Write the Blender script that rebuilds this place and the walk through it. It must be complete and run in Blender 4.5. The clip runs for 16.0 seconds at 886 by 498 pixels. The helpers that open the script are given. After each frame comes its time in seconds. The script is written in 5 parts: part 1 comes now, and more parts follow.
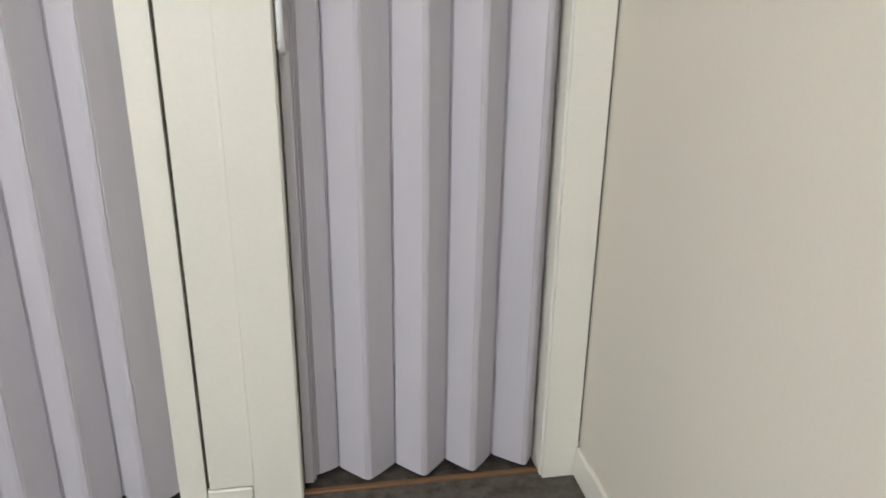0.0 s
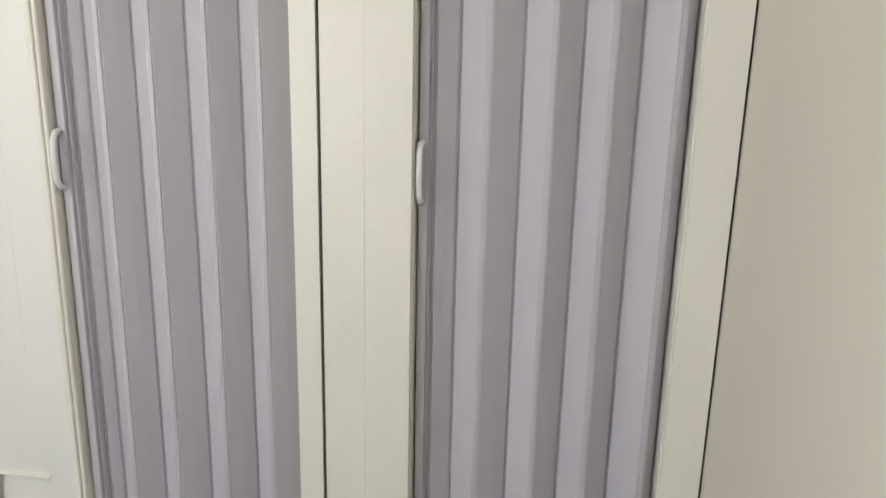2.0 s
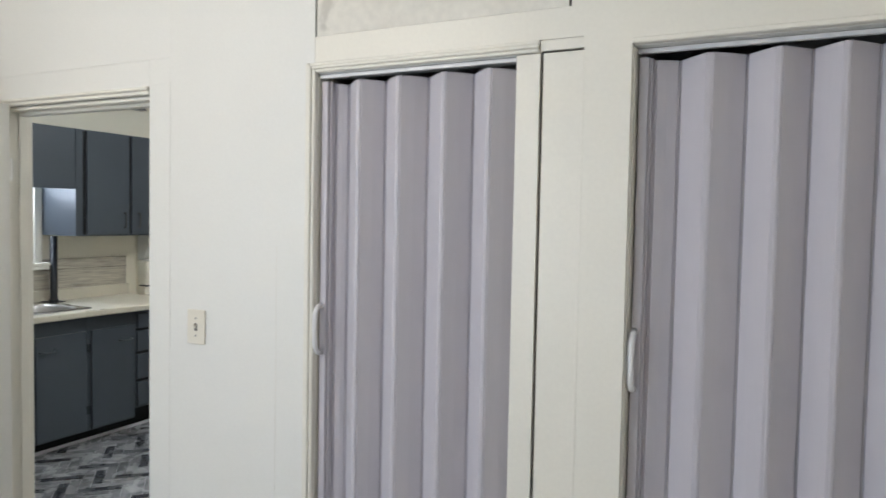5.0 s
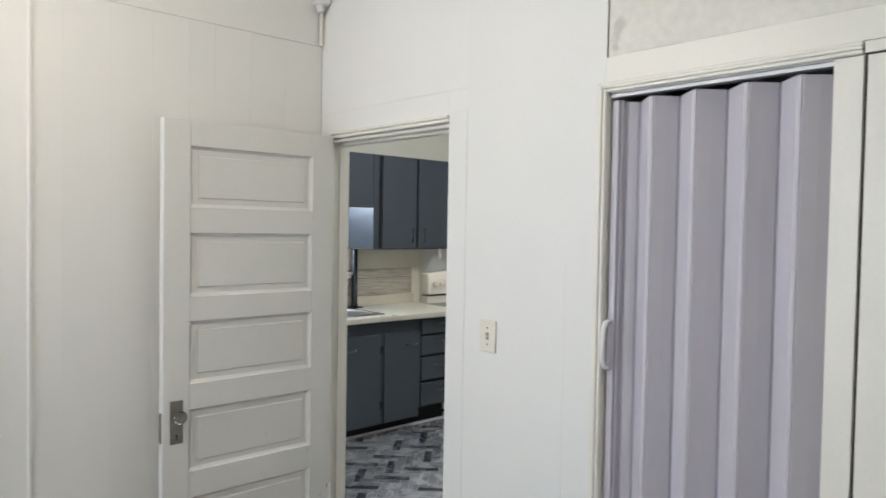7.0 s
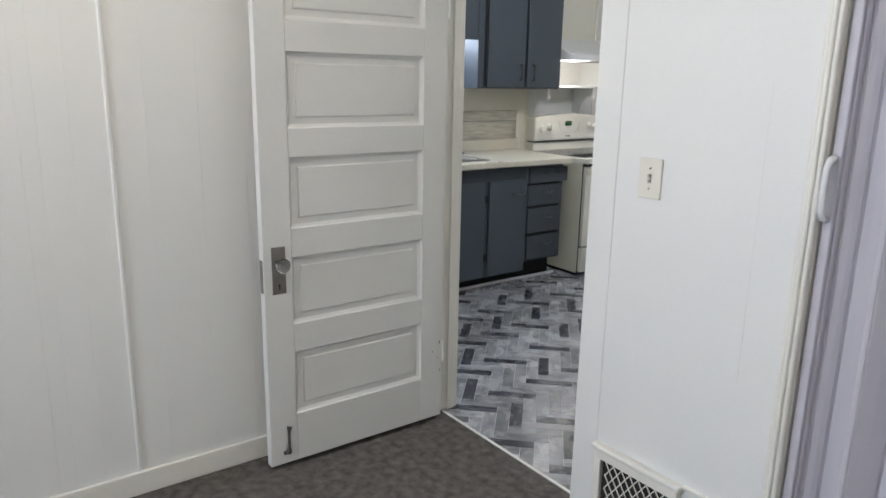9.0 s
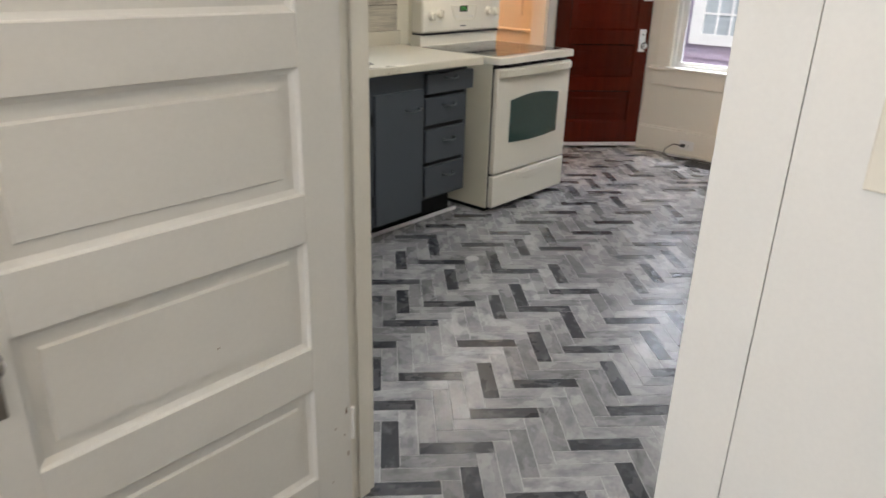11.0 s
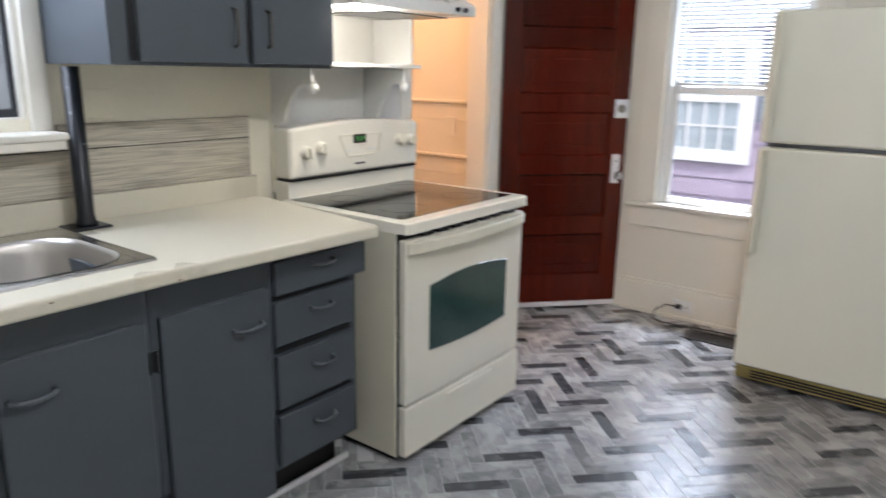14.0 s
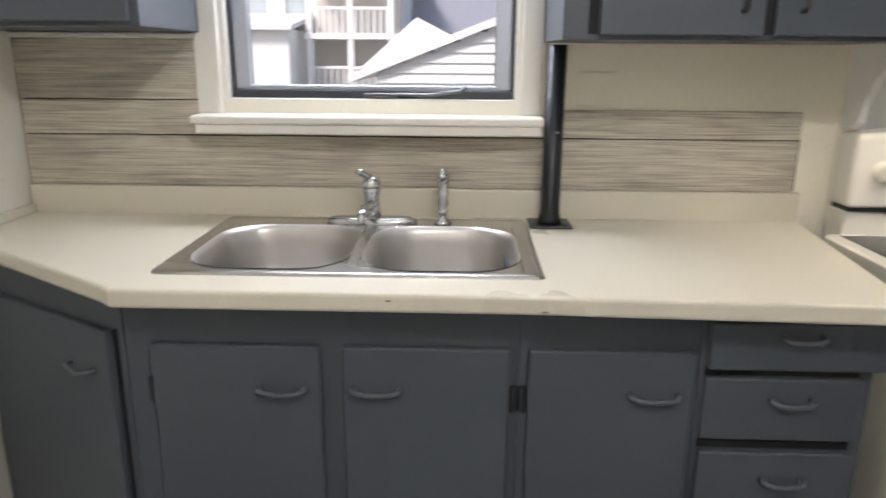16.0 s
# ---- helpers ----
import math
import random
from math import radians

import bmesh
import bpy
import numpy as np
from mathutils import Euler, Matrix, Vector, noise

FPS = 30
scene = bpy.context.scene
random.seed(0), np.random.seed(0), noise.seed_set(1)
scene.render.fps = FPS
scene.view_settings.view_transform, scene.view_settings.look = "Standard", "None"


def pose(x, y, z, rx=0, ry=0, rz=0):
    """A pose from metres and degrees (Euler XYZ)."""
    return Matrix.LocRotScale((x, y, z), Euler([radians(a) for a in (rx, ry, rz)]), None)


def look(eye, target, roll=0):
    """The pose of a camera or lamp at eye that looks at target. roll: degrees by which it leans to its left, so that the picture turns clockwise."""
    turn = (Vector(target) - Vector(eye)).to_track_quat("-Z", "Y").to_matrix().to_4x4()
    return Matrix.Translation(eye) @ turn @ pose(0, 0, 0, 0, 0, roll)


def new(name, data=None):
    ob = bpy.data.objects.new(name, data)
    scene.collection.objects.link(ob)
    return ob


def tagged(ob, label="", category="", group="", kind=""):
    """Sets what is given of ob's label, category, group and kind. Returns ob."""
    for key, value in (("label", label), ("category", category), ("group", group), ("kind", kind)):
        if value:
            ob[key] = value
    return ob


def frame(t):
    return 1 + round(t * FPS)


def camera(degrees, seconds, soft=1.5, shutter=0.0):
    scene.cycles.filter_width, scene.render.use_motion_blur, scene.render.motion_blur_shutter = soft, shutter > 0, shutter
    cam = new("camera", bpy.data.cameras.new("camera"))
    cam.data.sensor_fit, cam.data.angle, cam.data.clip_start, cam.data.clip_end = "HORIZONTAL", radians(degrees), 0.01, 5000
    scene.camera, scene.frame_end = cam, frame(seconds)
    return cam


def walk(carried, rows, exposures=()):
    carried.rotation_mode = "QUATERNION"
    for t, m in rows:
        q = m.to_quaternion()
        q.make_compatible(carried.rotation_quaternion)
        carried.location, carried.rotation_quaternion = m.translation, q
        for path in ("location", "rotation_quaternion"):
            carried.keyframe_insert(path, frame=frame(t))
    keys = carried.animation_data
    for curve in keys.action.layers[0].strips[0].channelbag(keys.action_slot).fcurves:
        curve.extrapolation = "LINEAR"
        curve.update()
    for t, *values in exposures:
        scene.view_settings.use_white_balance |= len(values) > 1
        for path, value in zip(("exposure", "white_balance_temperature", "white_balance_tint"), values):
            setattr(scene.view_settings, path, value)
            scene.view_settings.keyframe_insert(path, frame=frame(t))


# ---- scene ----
cam = camera(64.1, 16.0, shutter=0.35)
PATH = [
    (0, (-0.046, 0.183, 1.259), (0.285, 2.036, 0.584), 0.8),
    (0.5, (0.094, 0.163, 1.299), (0.131, 2.052, 0.646), 1.0),
    (1, (0.163, 0.138, 1.347), (0.023, 2.035, 0.732), 1.0),
    (1.5, (0.176, 0.093, 1.4), (-0.049, 2.001, 0.845), 1.3),
    (2, (0.187, 0.062, 1.439), (-0.085, 1.989, 0.975), 1.3),
    (2.5, (0.194, 0.034, 1.474), (-0.108, 1.978, 1.115), 1.2),
    (3, (0.196, 0.0, 1.503), (-0.136, 1.953, 1.228), 1.4),
    (5.5, (0.254, -0.037, 1.579), (-0.806, 1.657, 1.518), 1.1),
    (6, (0.246, -0.061, 1.586), (-0.965, 1.529, 1.522), 1.0),
    (6.5, (0.232, -0.091, 1.574), (-1.124, 1.378, 1.515), 1.0),
    (7, (0.203, -0.125, 1.574), (-1.267, 1.23, 1.513), 1.0),
    (7.5, (0.18, -0.128, 1.571), (-1.383, 1.117, 1.479), 0.9),
    (8, (0.113, -0.129, 1.562), (-1.479, 1.066, 1.37), 1.0),
    (8.5, (-0.014, -0.075, 1.506), (-1.612, 1.085, 1.187), 1.0),
    (8.7, (-0.105, -0.037, 1.484), (-1.697, 1.109, 1.092), 1.3),
    (10.8, (-1.349, 0.669, 1.369), (-2.637, 2.02, 0.65), 1.6),
    (11, (-1.451, 0.763, 1.368), (-2.662, 2.168, 0.621), 1.6),
    (11.5, (-1.725, 1.024, 1.349), (-2.778, 2.542, 0.584), 1.7),
    (12, (-1.978, 1.243, 1.346), (-2.869, 2.859, 0.575), 1.95),
    (12.5, (-2.125, 1.502, 1.346), (-2.911, 3.175, 0.579), 1.9),
    (13, (-2.232, 1.728, 1.374), (-3.004, 3.439, 0.682), 1.8),
    (13.5, (-2.312, 1.949, 1.396), (-3.117, 3.692, 0.835), 1.7),
    (14, (-2.349, 2.21, 1.39), (-3.525, 3.752, 0.903), 1.0),
    (14.5, (-2.412, 2.425, 1.391), (-3.914, 3.649, 0.895), 0.7),
    (15, (-2.475, 2.638, 1.382), (-4.203, 3.517, 0.892), 0.5),
    (15.5, (-2.507, 2.845, 1.379), (-4.394, 3.279, 0.878), 0.4),
    (16, (-2.584, 2.981, 1.355), (-4.513, 2.924, 0.83), 0.4),
]
walk(cam, [(t, look(eye, target, roll)) for t, eye, target, roll in PATH],
     [(0, 0.32, 6350, 10), (1.5, 0.22, 6450, 10), (3, 0.12, 6300, 10), (5.5, -0.05, 6000, 10), (7, -0.05, 5950, 11), (8.7, -0.02, 5800, 12), (10.8, 0.08, 6450, 14), (11.6, 0.12, 6600, 14), (12.5, 0.52, 6600, 14), (13, 0.55, 6600, 13), (13.5, 0.40, 6250, 14), (14, 0.32, 6050, 14), (15.2, 0.27, 6100, 15), (16, 0.38, 6500, 17)])

# ---------------------------------------------------------------- light
world = bpy.data.worlds.new("sky_world")
scene.world = world
world.use_nodes = True
sky = world.node_tree.nodes.new("ShaderNodeTexSky")
sky.sky_type, sky.sun_disc = "NISHITA", False
sky.sun_elevation, sky.sun_rotation = radians(43), radians(120)
sky.air_density, sky.dust_density = 1.0, 2.0
backing = world.node_tree.nodes["Background"]
world.node_tree.links.new(sky.outputs[0], backing.inputs[0])
backing.inputs[1].default_value = 0.14

sun = new("sun", bpy.data.lights.new("sun", "SUN"))
sun.data.energy, sun.data.angle, sun.data.color = 2.6, radians(12), (1.0, 0.96, 0.9)
sun.matrix_world = look((11, -4, 15), (-3, 4, 0))


def window_light(name, x, y, z, rx, rz, w, h, watts, color):
    lamp = new(name, bpy.data.lights.new(name, "AREA"))
    lamp.data.shape, lamp.data.size, lamp.data.size_y = "RECTANGLE", w, h
    lamp.data.energy, lamp.data.color = watts, color
    lamp.matrix_world = pose(x, y, z, rx, 0, rz)
    return lamp


def bulb_light(name, x, y, z, watts, color, radius):
    lamp = new(name, bpy.data.lights.new(name, "POINT"))
    lamp.data.energy, lamp.data.color, lamp.data.shadow_soft_size = watts, color, radius
    lamp.location = (x, y, z)
    return lamp


# stand-ins for daylight in the window openings; the north pair hang outside
window_light("daylight_bedroom_west", -2.735, -1.15, 1.45, 90, -90, 1.15, 1.25, 32, (0.80, 0.90, 1.0))
# South lamp and its window are unseen, added to balance the room's light.
window_light("added_light_bedroom_south", -1.9, -2.235, 1.5, 90, 0, 0.95, 1.25, 27, (0.90, 0.95, 1.0))
window_light("daylight_sink_window", -4.60, 2.717, 1.83, 70, -90, 0.70, 0.30, 12, (0.84, 0.91, 1.0))
# Added outside, above the view: one spreads sky light, one throws floor glare.
window_light("daylight_kitchen_north", -3.48, 6.75, 2.95, 45, 180, 1.0, 1.0, 230, (0.80, 0.89, 1.0))
window_light("kitchen_north_floor_glare", -3.48, 8.6, 3.1, 72, 180, 2.4, 1.35, 170, (0.80, 0.89, 1.0))
# lamps
bulb_light("bedroom_ceiling_bulb", -1.60, 0.05, 2.60, 25, (1.0, 0.86, 0.68), 0.08)
bulb_light("kitchen_ceiling_bulb", -2.45, 3.30, 2.33, 36, (0.95, 0.98, 1.0), 0.08)
bulb_light("pantry_bulb", -5.35, 4.95, 2.25, 27, (1.0, 0.53, 0.25), 0.05)
bulb_light("hood_bulb", -4.19, 4.12, 1.56, 5.0, (1.0, 0.91, 0.76), 0.03)

# ---------------------------------------------------------------- materials


def material(name, color, rough=0.5, metal=0.0, vary=0.06, scale=3.0, fine=60.0, bump=0.15, bump_at=0.002, per_object=0.0,
             stretch=(1, 1, 1), spots=None, coat=0.0, spec=0.5):
    """Principled paint or metal: colour broken up at two scales, fine relief, optional darker spots."""
    m = bpy.data.materials.new(name)
    m.use_nodes = True
    t = m.node_tree
    b = t.nodes["Principled BSDF"]
    b.inputs["Metallic"].default_value, b.inputs["Roughness"].default_value = metal, rough
    b.inputs["Coat Weight"].default_value = coat
    b.inputs["Specular IOR Level"].default_value = spec
    mapping = t.nodes.new("ShaderNodeMapping")
    mapping.inputs["Scale"].default_value = stretch
    geo = t.nodes.new("ShaderNodeNewGeometry")
    t.links.new(geo.outputs["Position"], mapping.inputs["Vector"])
    big = t.nodes.new("ShaderNodeTexNoise")
    big.inputs["Scale"].default_value, big.inputs["Detail"].default_value = scale, 5
    small = t.nodes.new("ShaderNodeTexNoise")
    small.inputs["Scale"].default_value, small.inputs["Detail"].default_value = fine, 4
    for n in (big, small):
        t.links.new(mapping.outputs[0], n.inputs["Vector"])
    add = t.nodes.new("ShaderNodeMath")
    add.operation = "MULTIPLY_ADD"
    add.inputs[1].default_value = 0.5
    t.links.new(small.outputs["Fac"], add.inputs[0])
    half = t.nodes.new("ShaderNodeMath")
    half.operation = "MULTIPLY"
    half.inputs[1].default_value = 0.5
    t.links.new(big.outputs["Fac"], half.inputs[0])
    t.links.new(half.outputs[0], add.inputs[2])
    ramp = t.nodes.new("ShaderNodeMapRange")
    ramp.inputs["From Min"].default_value, ramp.inputs["From Max"].default_value = 0.3, 0.7
    ramp.inputs["To Min"].default_value, ramp.inputs["To Max"].default_value = 1 - vary, 1 + vary
    t.links.new(add.outputs[0], ramp.inputs["Value"])
    value = ramp.outputs[0]
    if per_object:
        info = t.nodes.new("ShaderNodeObjectInfo")
        r = t.nodes.new("ShaderNodeMapRange")
        r.inputs["To Min"].default_value, r.inputs["To Max"].default_value = 1 - per_object, 1 + per_object
        t.links.new(info.outputs["Random"], r.inputs["Value"])
        mul = t.nodes.new("ShaderNodeMath")
        mul.operation = "MULTIPLY"
        t.links.new(value, mul.inputs[0])
        t.links.new(r.outputs[0], mul.inputs[1])
        value = mul.outputs[0]
    tint = t.nodes.new("ShaderNodeVectorMath")
    tint.operation = "SCALE"
    tint.inputs[0].default_value = color
    t.links.new(value, tint.inputs["Scale"])
    result = tint.outputs[0]
    if spots:
        dark, amount, size, soft = (*spots, 0.06)[:4]
        n = t.nodes.new("ShaderNodeTexNoise")
        n.inputs["Scale"].default_value, n.inputs["Detail"].default_value = size, 6
        t.links.new(mapping.outputs[0], n.inputs["Vector"])
        cut = t.nodes.new("ShaderNodeMapRange")
        cut.inputs["From Min"].default_value, cut.inputs["From Max"].default_value = 1 - amount, 1 - amount + soft
        t.links.new(n.outputs["Fac"], cut.inputs["Value"])
        mix = t.nodes.new("ShaderNodeMix")
        mix.data_type = "RGBA"
        t.links.new(cut.outputs[0], mix.inputs["Factor"])
        t.links.new(result, mix.inputs[6])
        mix.inputs[7].default_value = (*dark, 1)
        result = mix.outputs[2]
    t.links.new(result, b.inputs["Base Color"])
    rr = t.nodes.new("ShaderNodeMapRange")
    rr.inputs["To Min"].default_value, rr.inputs["To Max"].default_value = max(0.02, rough - 0.07), min(1, rough + 0.07)
    t.links.new(big.outputs["Fac"], rr.inputs["Value"])
    t.links.new(rr.outputs[0], b.inputs["Roughness"])
    if bump:
        bn = t.nodes.new("ShaderNodeBump")
        bn.inputs["Strength"].default_value, bn.inputs["Distance"].default_value = bump, bump_at
        t.links.new(add.outputs[0], bn.inputs["Height"])
        t.links.new(bn.outputs[0], b.inputs["Normal"])
    return m


def clear_glass(name, color=(1, 1, 1), rough=0.0):
    m = bpy.data.materials.new(name)
    m.use_nodes = True
    b = m.node_tree.nodes["Principled BSDF"]
    b.inputs["Base Color"].default_value = (*color, 1)
    b.inputs["Transmission Weight"].default_value, b.inputs["Roughness"].default_value = 1.0, rough
    b.inputs["IOR"].default_value = 1.45
    return m


def glow(name, color, strength):
    m = bpy.data.materials.new(name)
    m.use_nodes = True
    b = m.node_tree.nodes["Principled BSDF"]
    b.inputs["Base Color"].default_value = (*color, 1)
    b.inputs["Emission Color"].default_value, b.inputs["Emission Strength"].default_value = (*color, 1), strength
    return m


WALL = material("bedroom_wall_paint", (0.80, 0.79, 0.75), 0.55, vary=0.025, scale=1.6, fine=140, bump=0.12, per_object=0.012)
# East wall only: the beige cast of bounced light put into the wall colour.
BEIGE = material("bedroom_wall_beige_light", (0.69, 0.645, 0.56), 0.6, vary=0.03, scale=1.4, fine=120, bump=0.15)
PATCHED = material("patched_wall_paint", (0.74, 0.71, 0.64), 0.62, vary=0.09, scale=5, fine=40, bump=0.5, spots=((0.58, 0.55, 0.49), 0.36, 7))
TRIM = material("cream_trim_paint", (0.81, 0.780, 0.70), 0.38, vary=0.03, scale=2.5, fine=90, bump=0.12, per_object=0.015)
DOOR_PAINT = material("door_white_paint", (0.74, 0.73, 0.69), 0.36, vary=0.03, scale=4, fine=110, bump=0.16, spots=((0.36, 0.33, 0.27), 0.215, 26))
KWALL = material("kitchen_wall_paint", (0.775, 0.745, 0.660), 0.5, vary=0.03, scale=2, fine=90, bump=0.15)
CEILING = material("ceiling_paint", (0.80, 0.79, 0.76), 0.8, vary=0.02, scale=2, fine=80, bump=0.2)
CREAM_WALL = material("kitchen_cream_paint", (0.82, 0.775, 0.64), 0.5, vary=0.035, scale=2, fine=90, bump=0.15)
PANTRY = material("pantry_wall_paint", (0.78, 0.74, 0.66), 0.5, vary=0.03, scale=2, fine=80)
VINYL = material("accordion_vinyl", (0.56, 0.535, 0.58), 0.42, vary=0.025, scale=2, fine=220, bump=0.10, per_object=0.012, stretch=(1, 1, 0.06))
VINYL_TRIM = material("white_plastic", (0.80, 0.79, 0.80), 0.35, vary=0.02, bump=0.05)
CARPET = material("grey_brown_carpet", (0.125, 0.111, 0.098), 0.95, vary=0.75, scale=26, fine=330, bump=1.0, bump_at=0.006, spec=0.1)
OLD_WOOD = material("worn_floor_wood", (0.20, 0.105, 0.05), 0.6, vary=0.3, scale=6, fine=50, bump=0.3, stretch=(0.3, 3, 3))
CABINET = material("slate_cabinet_paint", (0.071, 0.083, 0.096), 0.40, vary=0.05, scale=3, fine=100, bump=0.15, per_object=0.03)
# Near-black: shade of toe-kick recesses and front gaps in colour; also feet, scuff.
KICK = material("shade_and_scuff_black", (0.006, 0.006, 0.007), 0.7, vary=0.2)
LAMINATE = material("cream_laminate", (0.66, 0.615, 0.495), 0.30, vary=0.05, scale=1.8, fine=200, bump=0.04)
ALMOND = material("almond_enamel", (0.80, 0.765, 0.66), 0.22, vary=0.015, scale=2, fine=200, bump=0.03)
# Almond darkened for shade on stove and fridge sides; handles and bezel share it.
ALMOND_SIDE = material("almond_enamel_darkened", (0.72, 0.68, 0.55), 0.42, vary=0.03, scale=2, fine=300, bump=0.1)
FRIDGE = material("fridge_almond_textured", (0.76, 0.735, 0.62), 0.38, vary=0.02, scale=2, fine=380, bump=0.18)
BRASS = material("dull_gold_metal", (0.42, 0.33, 0.13), 0.4, 0.8, vary=0.15)
STEEL = material("brushed_steel", (0.62, 0.60, 0.57), 0.27, 1.0, vary=0.05, scale=5, fine=260, bump=0.05, stretch=(1, 0.1, 1))
CHROME = material("chrome", (0.62, 0.63, 0.64), 0.09, 1.0, vary=0.03, bump=0.0)
PAINTED_PULL = material("painted_over_pull", (0.105, 0.118, 0.130), 0.36, vary=0.1, scale=30)
HINGE = material("dark_hinge_steel", (0.045, 0.05, 0.055), 0.35, 0.5, vary=0.3, scale=40)
PEWTER = material("pewter_pull", (0.17, 0.17, 0.175), 0.38, 0.85, vary=0.1)
OLD_NICKEL = material("tarnished_nickel_plate", (0.27, 0.25, 0.22), 0.42, 0.85, vary=0.2, scale=20)
IRON = material("dark_iron_latch", (0.10, 0.095, 0.085), 0.5, 0.6, vary=0.2, scale=20)
BLACK = material("black_gloss_pole", (0.006, 0.008, 0.012), 0.36, vary=0.2, scale=30, spots=((0.34, 0.36, 0.38), 0.33, 38))
BLACK_PLASTIC = material("black_plastic", (0.012, 0.012, 0.013), 0.4, vary=0.1)
COOKTOP = material("black_glass_cooktop", (0.010, 0.010, 0.011), 0.05, vary=0.1, bump=0.0)
RING = material("burner_ring_print", (0.035, 0.034, 0.033), 0.12, vary=0.1, bump=0.0)
# Lighter and greener than bare dark glass: reflections put into its colour.
OVEN_GLASS = material("oven_glass_with_reflection", (0.026, 0.062, 0.058), 0.04, vary=0.15, bump=0.0)
MAHOGANY = material("red_mahogany_varnish", (0.072, 0.0072, 0.0026), 0.20, vary=0.30, scale=3, fine=30, bump=0.05, stretch=(6, 6, 0.5), per_object=0.24, spec=0.25)
SWITCH = material("ivory_switch_plastic", (0.76, 0.72, 0.62), 0.35, vary=0.02)
OUTLET = material("white_outlet_plastic", (0.82, 0.82, 0.80), 0.35, vary=0.02)
SEAM = material("dark_board_seam", (0.085, 0.075, 0.06), 0.8, vary=0.4, scale=8)
DARK_SLOT = material("dark_slot", (0.02, 0.018, 0.016), 0.6, vary=0.1)
ALUMINIUM = material("pale_grey_aluminium", (0.50, 0.53, 0.58), 0.35, 0.3, vary=0.05)
SASH = material("dark_window_sash", (0.035, 0.038, 0.045), 0.45, vary=0.1)
WHITE_SASH = material("white_window_paint", (0.80, 0.80, 0.78), 0.4, vary=0.02)
HOOD = material("white_hood_enamel", (0.82, 0.81, 0.78), 0.3, vary=0.02)
SHELF = material("white_shelf_paint", (0.74, 0.73, 0.69), 0.45, vary=0.03)
GLASS = clear_glass("window_glass")
KNOB_GLASS = clear_glass("glass_knob", (0.95, 0.97, 0.97))
GREEN_LED = glow("green_clock_digits", (0.06, 0.40, 0.07), 0.28)
BOWL_STEEL = material("satin_steel_bowl", (0.58, 0.555, 0.52), 0.40, 1.0, vary=0.06, scale=6, fine=300, bump=0.12)
BULB = glow("lit_bulb", (1.0, 0.75, 0.45), 6.0)
LENS = glow("lit_hood_lens", (1.0, 0.96, 0.88), 3.0)
DISPLAY = material("clock_window", (0.008, 0.012, 0.008), 0.15, vary=0.1)
SIDING = material("white_house_siding", (0.80, 0.80, 0.79), 0.6, vary=0.03, per_object=0.02)
SHINGLE_WALL = material("mauve_shingle_siding", (0.42, 0.35, 0.45), 0.75, vary=0.08, scale=3, per_object=0.05)
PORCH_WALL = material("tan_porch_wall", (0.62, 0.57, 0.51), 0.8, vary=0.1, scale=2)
# Roofs here and house panes below are paled, haze put into their colour.
ROOF = material("grey_roof_shingles", (0.27, 0.28, 0.33), 0.85, vary=0.2, scale=6)
GROUND = material("yard_ground", (0.12, 0.12, 0.10), 0.9, vary=0.3, scale=0.6)
HOUSE_GLASS = material("house_window_glass", (0.40, 0.45, 0.48), 0.1, vary=0.2)


def plank_wood(name, light, dark, rough=0.5, along="y"):
    """Weathered grey-brown board: long grain streaks and a few darker knots."""
    m = material(name, light, rough, vary=0.1, scale=4, fine=80, bump=0.2)
    t = m.node_tree
    b = t.nodes["Principled BSDF"]
    geo = t.nodes.new("ShaderNodeNewGeometry")
    info = t.nodes.new("ShaderNodeObjectInfo")
    shift = t.nodes.new("ShaderNodeVectorMath")
    shift.operation = "ADD"
    t.links.new(geo.outputs["Position"], shift.inputs[0])
    push = t.nodes.new("ShaderNodeVectorMath")
    push.operation = "SCALE"
    push.inputs[0].default_value = (3.0, 17.0, 9.0)
    t.links.new(info.outputs["Random"], push.inputs["Scale"])
    t.links.new(push.outputs[0], shift.inputs[1])
    layers = []
    for scale, detail, bend in (((40, 3.4, 170) if along == "y" else (3.4, 40, 170), 5, 0.35), ((8, 1.6, 22) if along == "y" else (1.6, 8, 22), 6, 2.2), ((3, 2.6, 7) if along == "y" else (2.6, 3, 7), 3, 0.3)):
        mp = t.nodes.new("ShaderNodeMapping")
        mp.inputs["Scale"].default_value = scale
        t.links.new(shift.outputs[0], mp.inputs["Vector"])
        n = t.nodes.new("ShaderNodeTexNoise")
        n.inputs["Scale"].default_value, n.inputs["Detail"].default_value, n.inputs["Distortion"].default_value = 1.5, detail, bend
        t.links.new(mp.outputs[0], n.inputs["Vector"])
        layers.append(n)
    n = layers[0]
    both = t.nodes.new("ShaderNodeMix")
    both.data_type = "FLOAT"
    both.inputs["Factor"].default_value = 0.36
    t.links.new(layers[0].outputs["Fac"], both.inputs[2])
    t.links.new(layers[1].outputs["Fac"], both.inputs[3])
    ramp = t.nodes.new("ShaderNodeValToRGB")
    ramp.color_ramp.elements[0].position, ramp.color_ramp.elements[1].position = 0.36, 0.60
    ramp.color_ramp.elements[0].color, ramp.color_ramp.elements[1].color = (*dark, 1), (*light, 1)
    t.links.new(both.outputs[0], ramp.inputs["Fac"])
    grey = t.nodes.new("ShaderNodeMix")
    grey.data_type = "RGBA"
    grey.blend_type = "MULTIPLY"
    cut = t.nodes.new("ShaderNodeMapRange")
    cut.inputs["From Min"].default_value, cut.inputs["From Max"].default_value = 0.48, 0.66
    t.links.new(layers[2].outputs["Fac"], cut.inputs["Value"])
    t.links.new(cut.outputs[0], grey.inputs["Factor"])
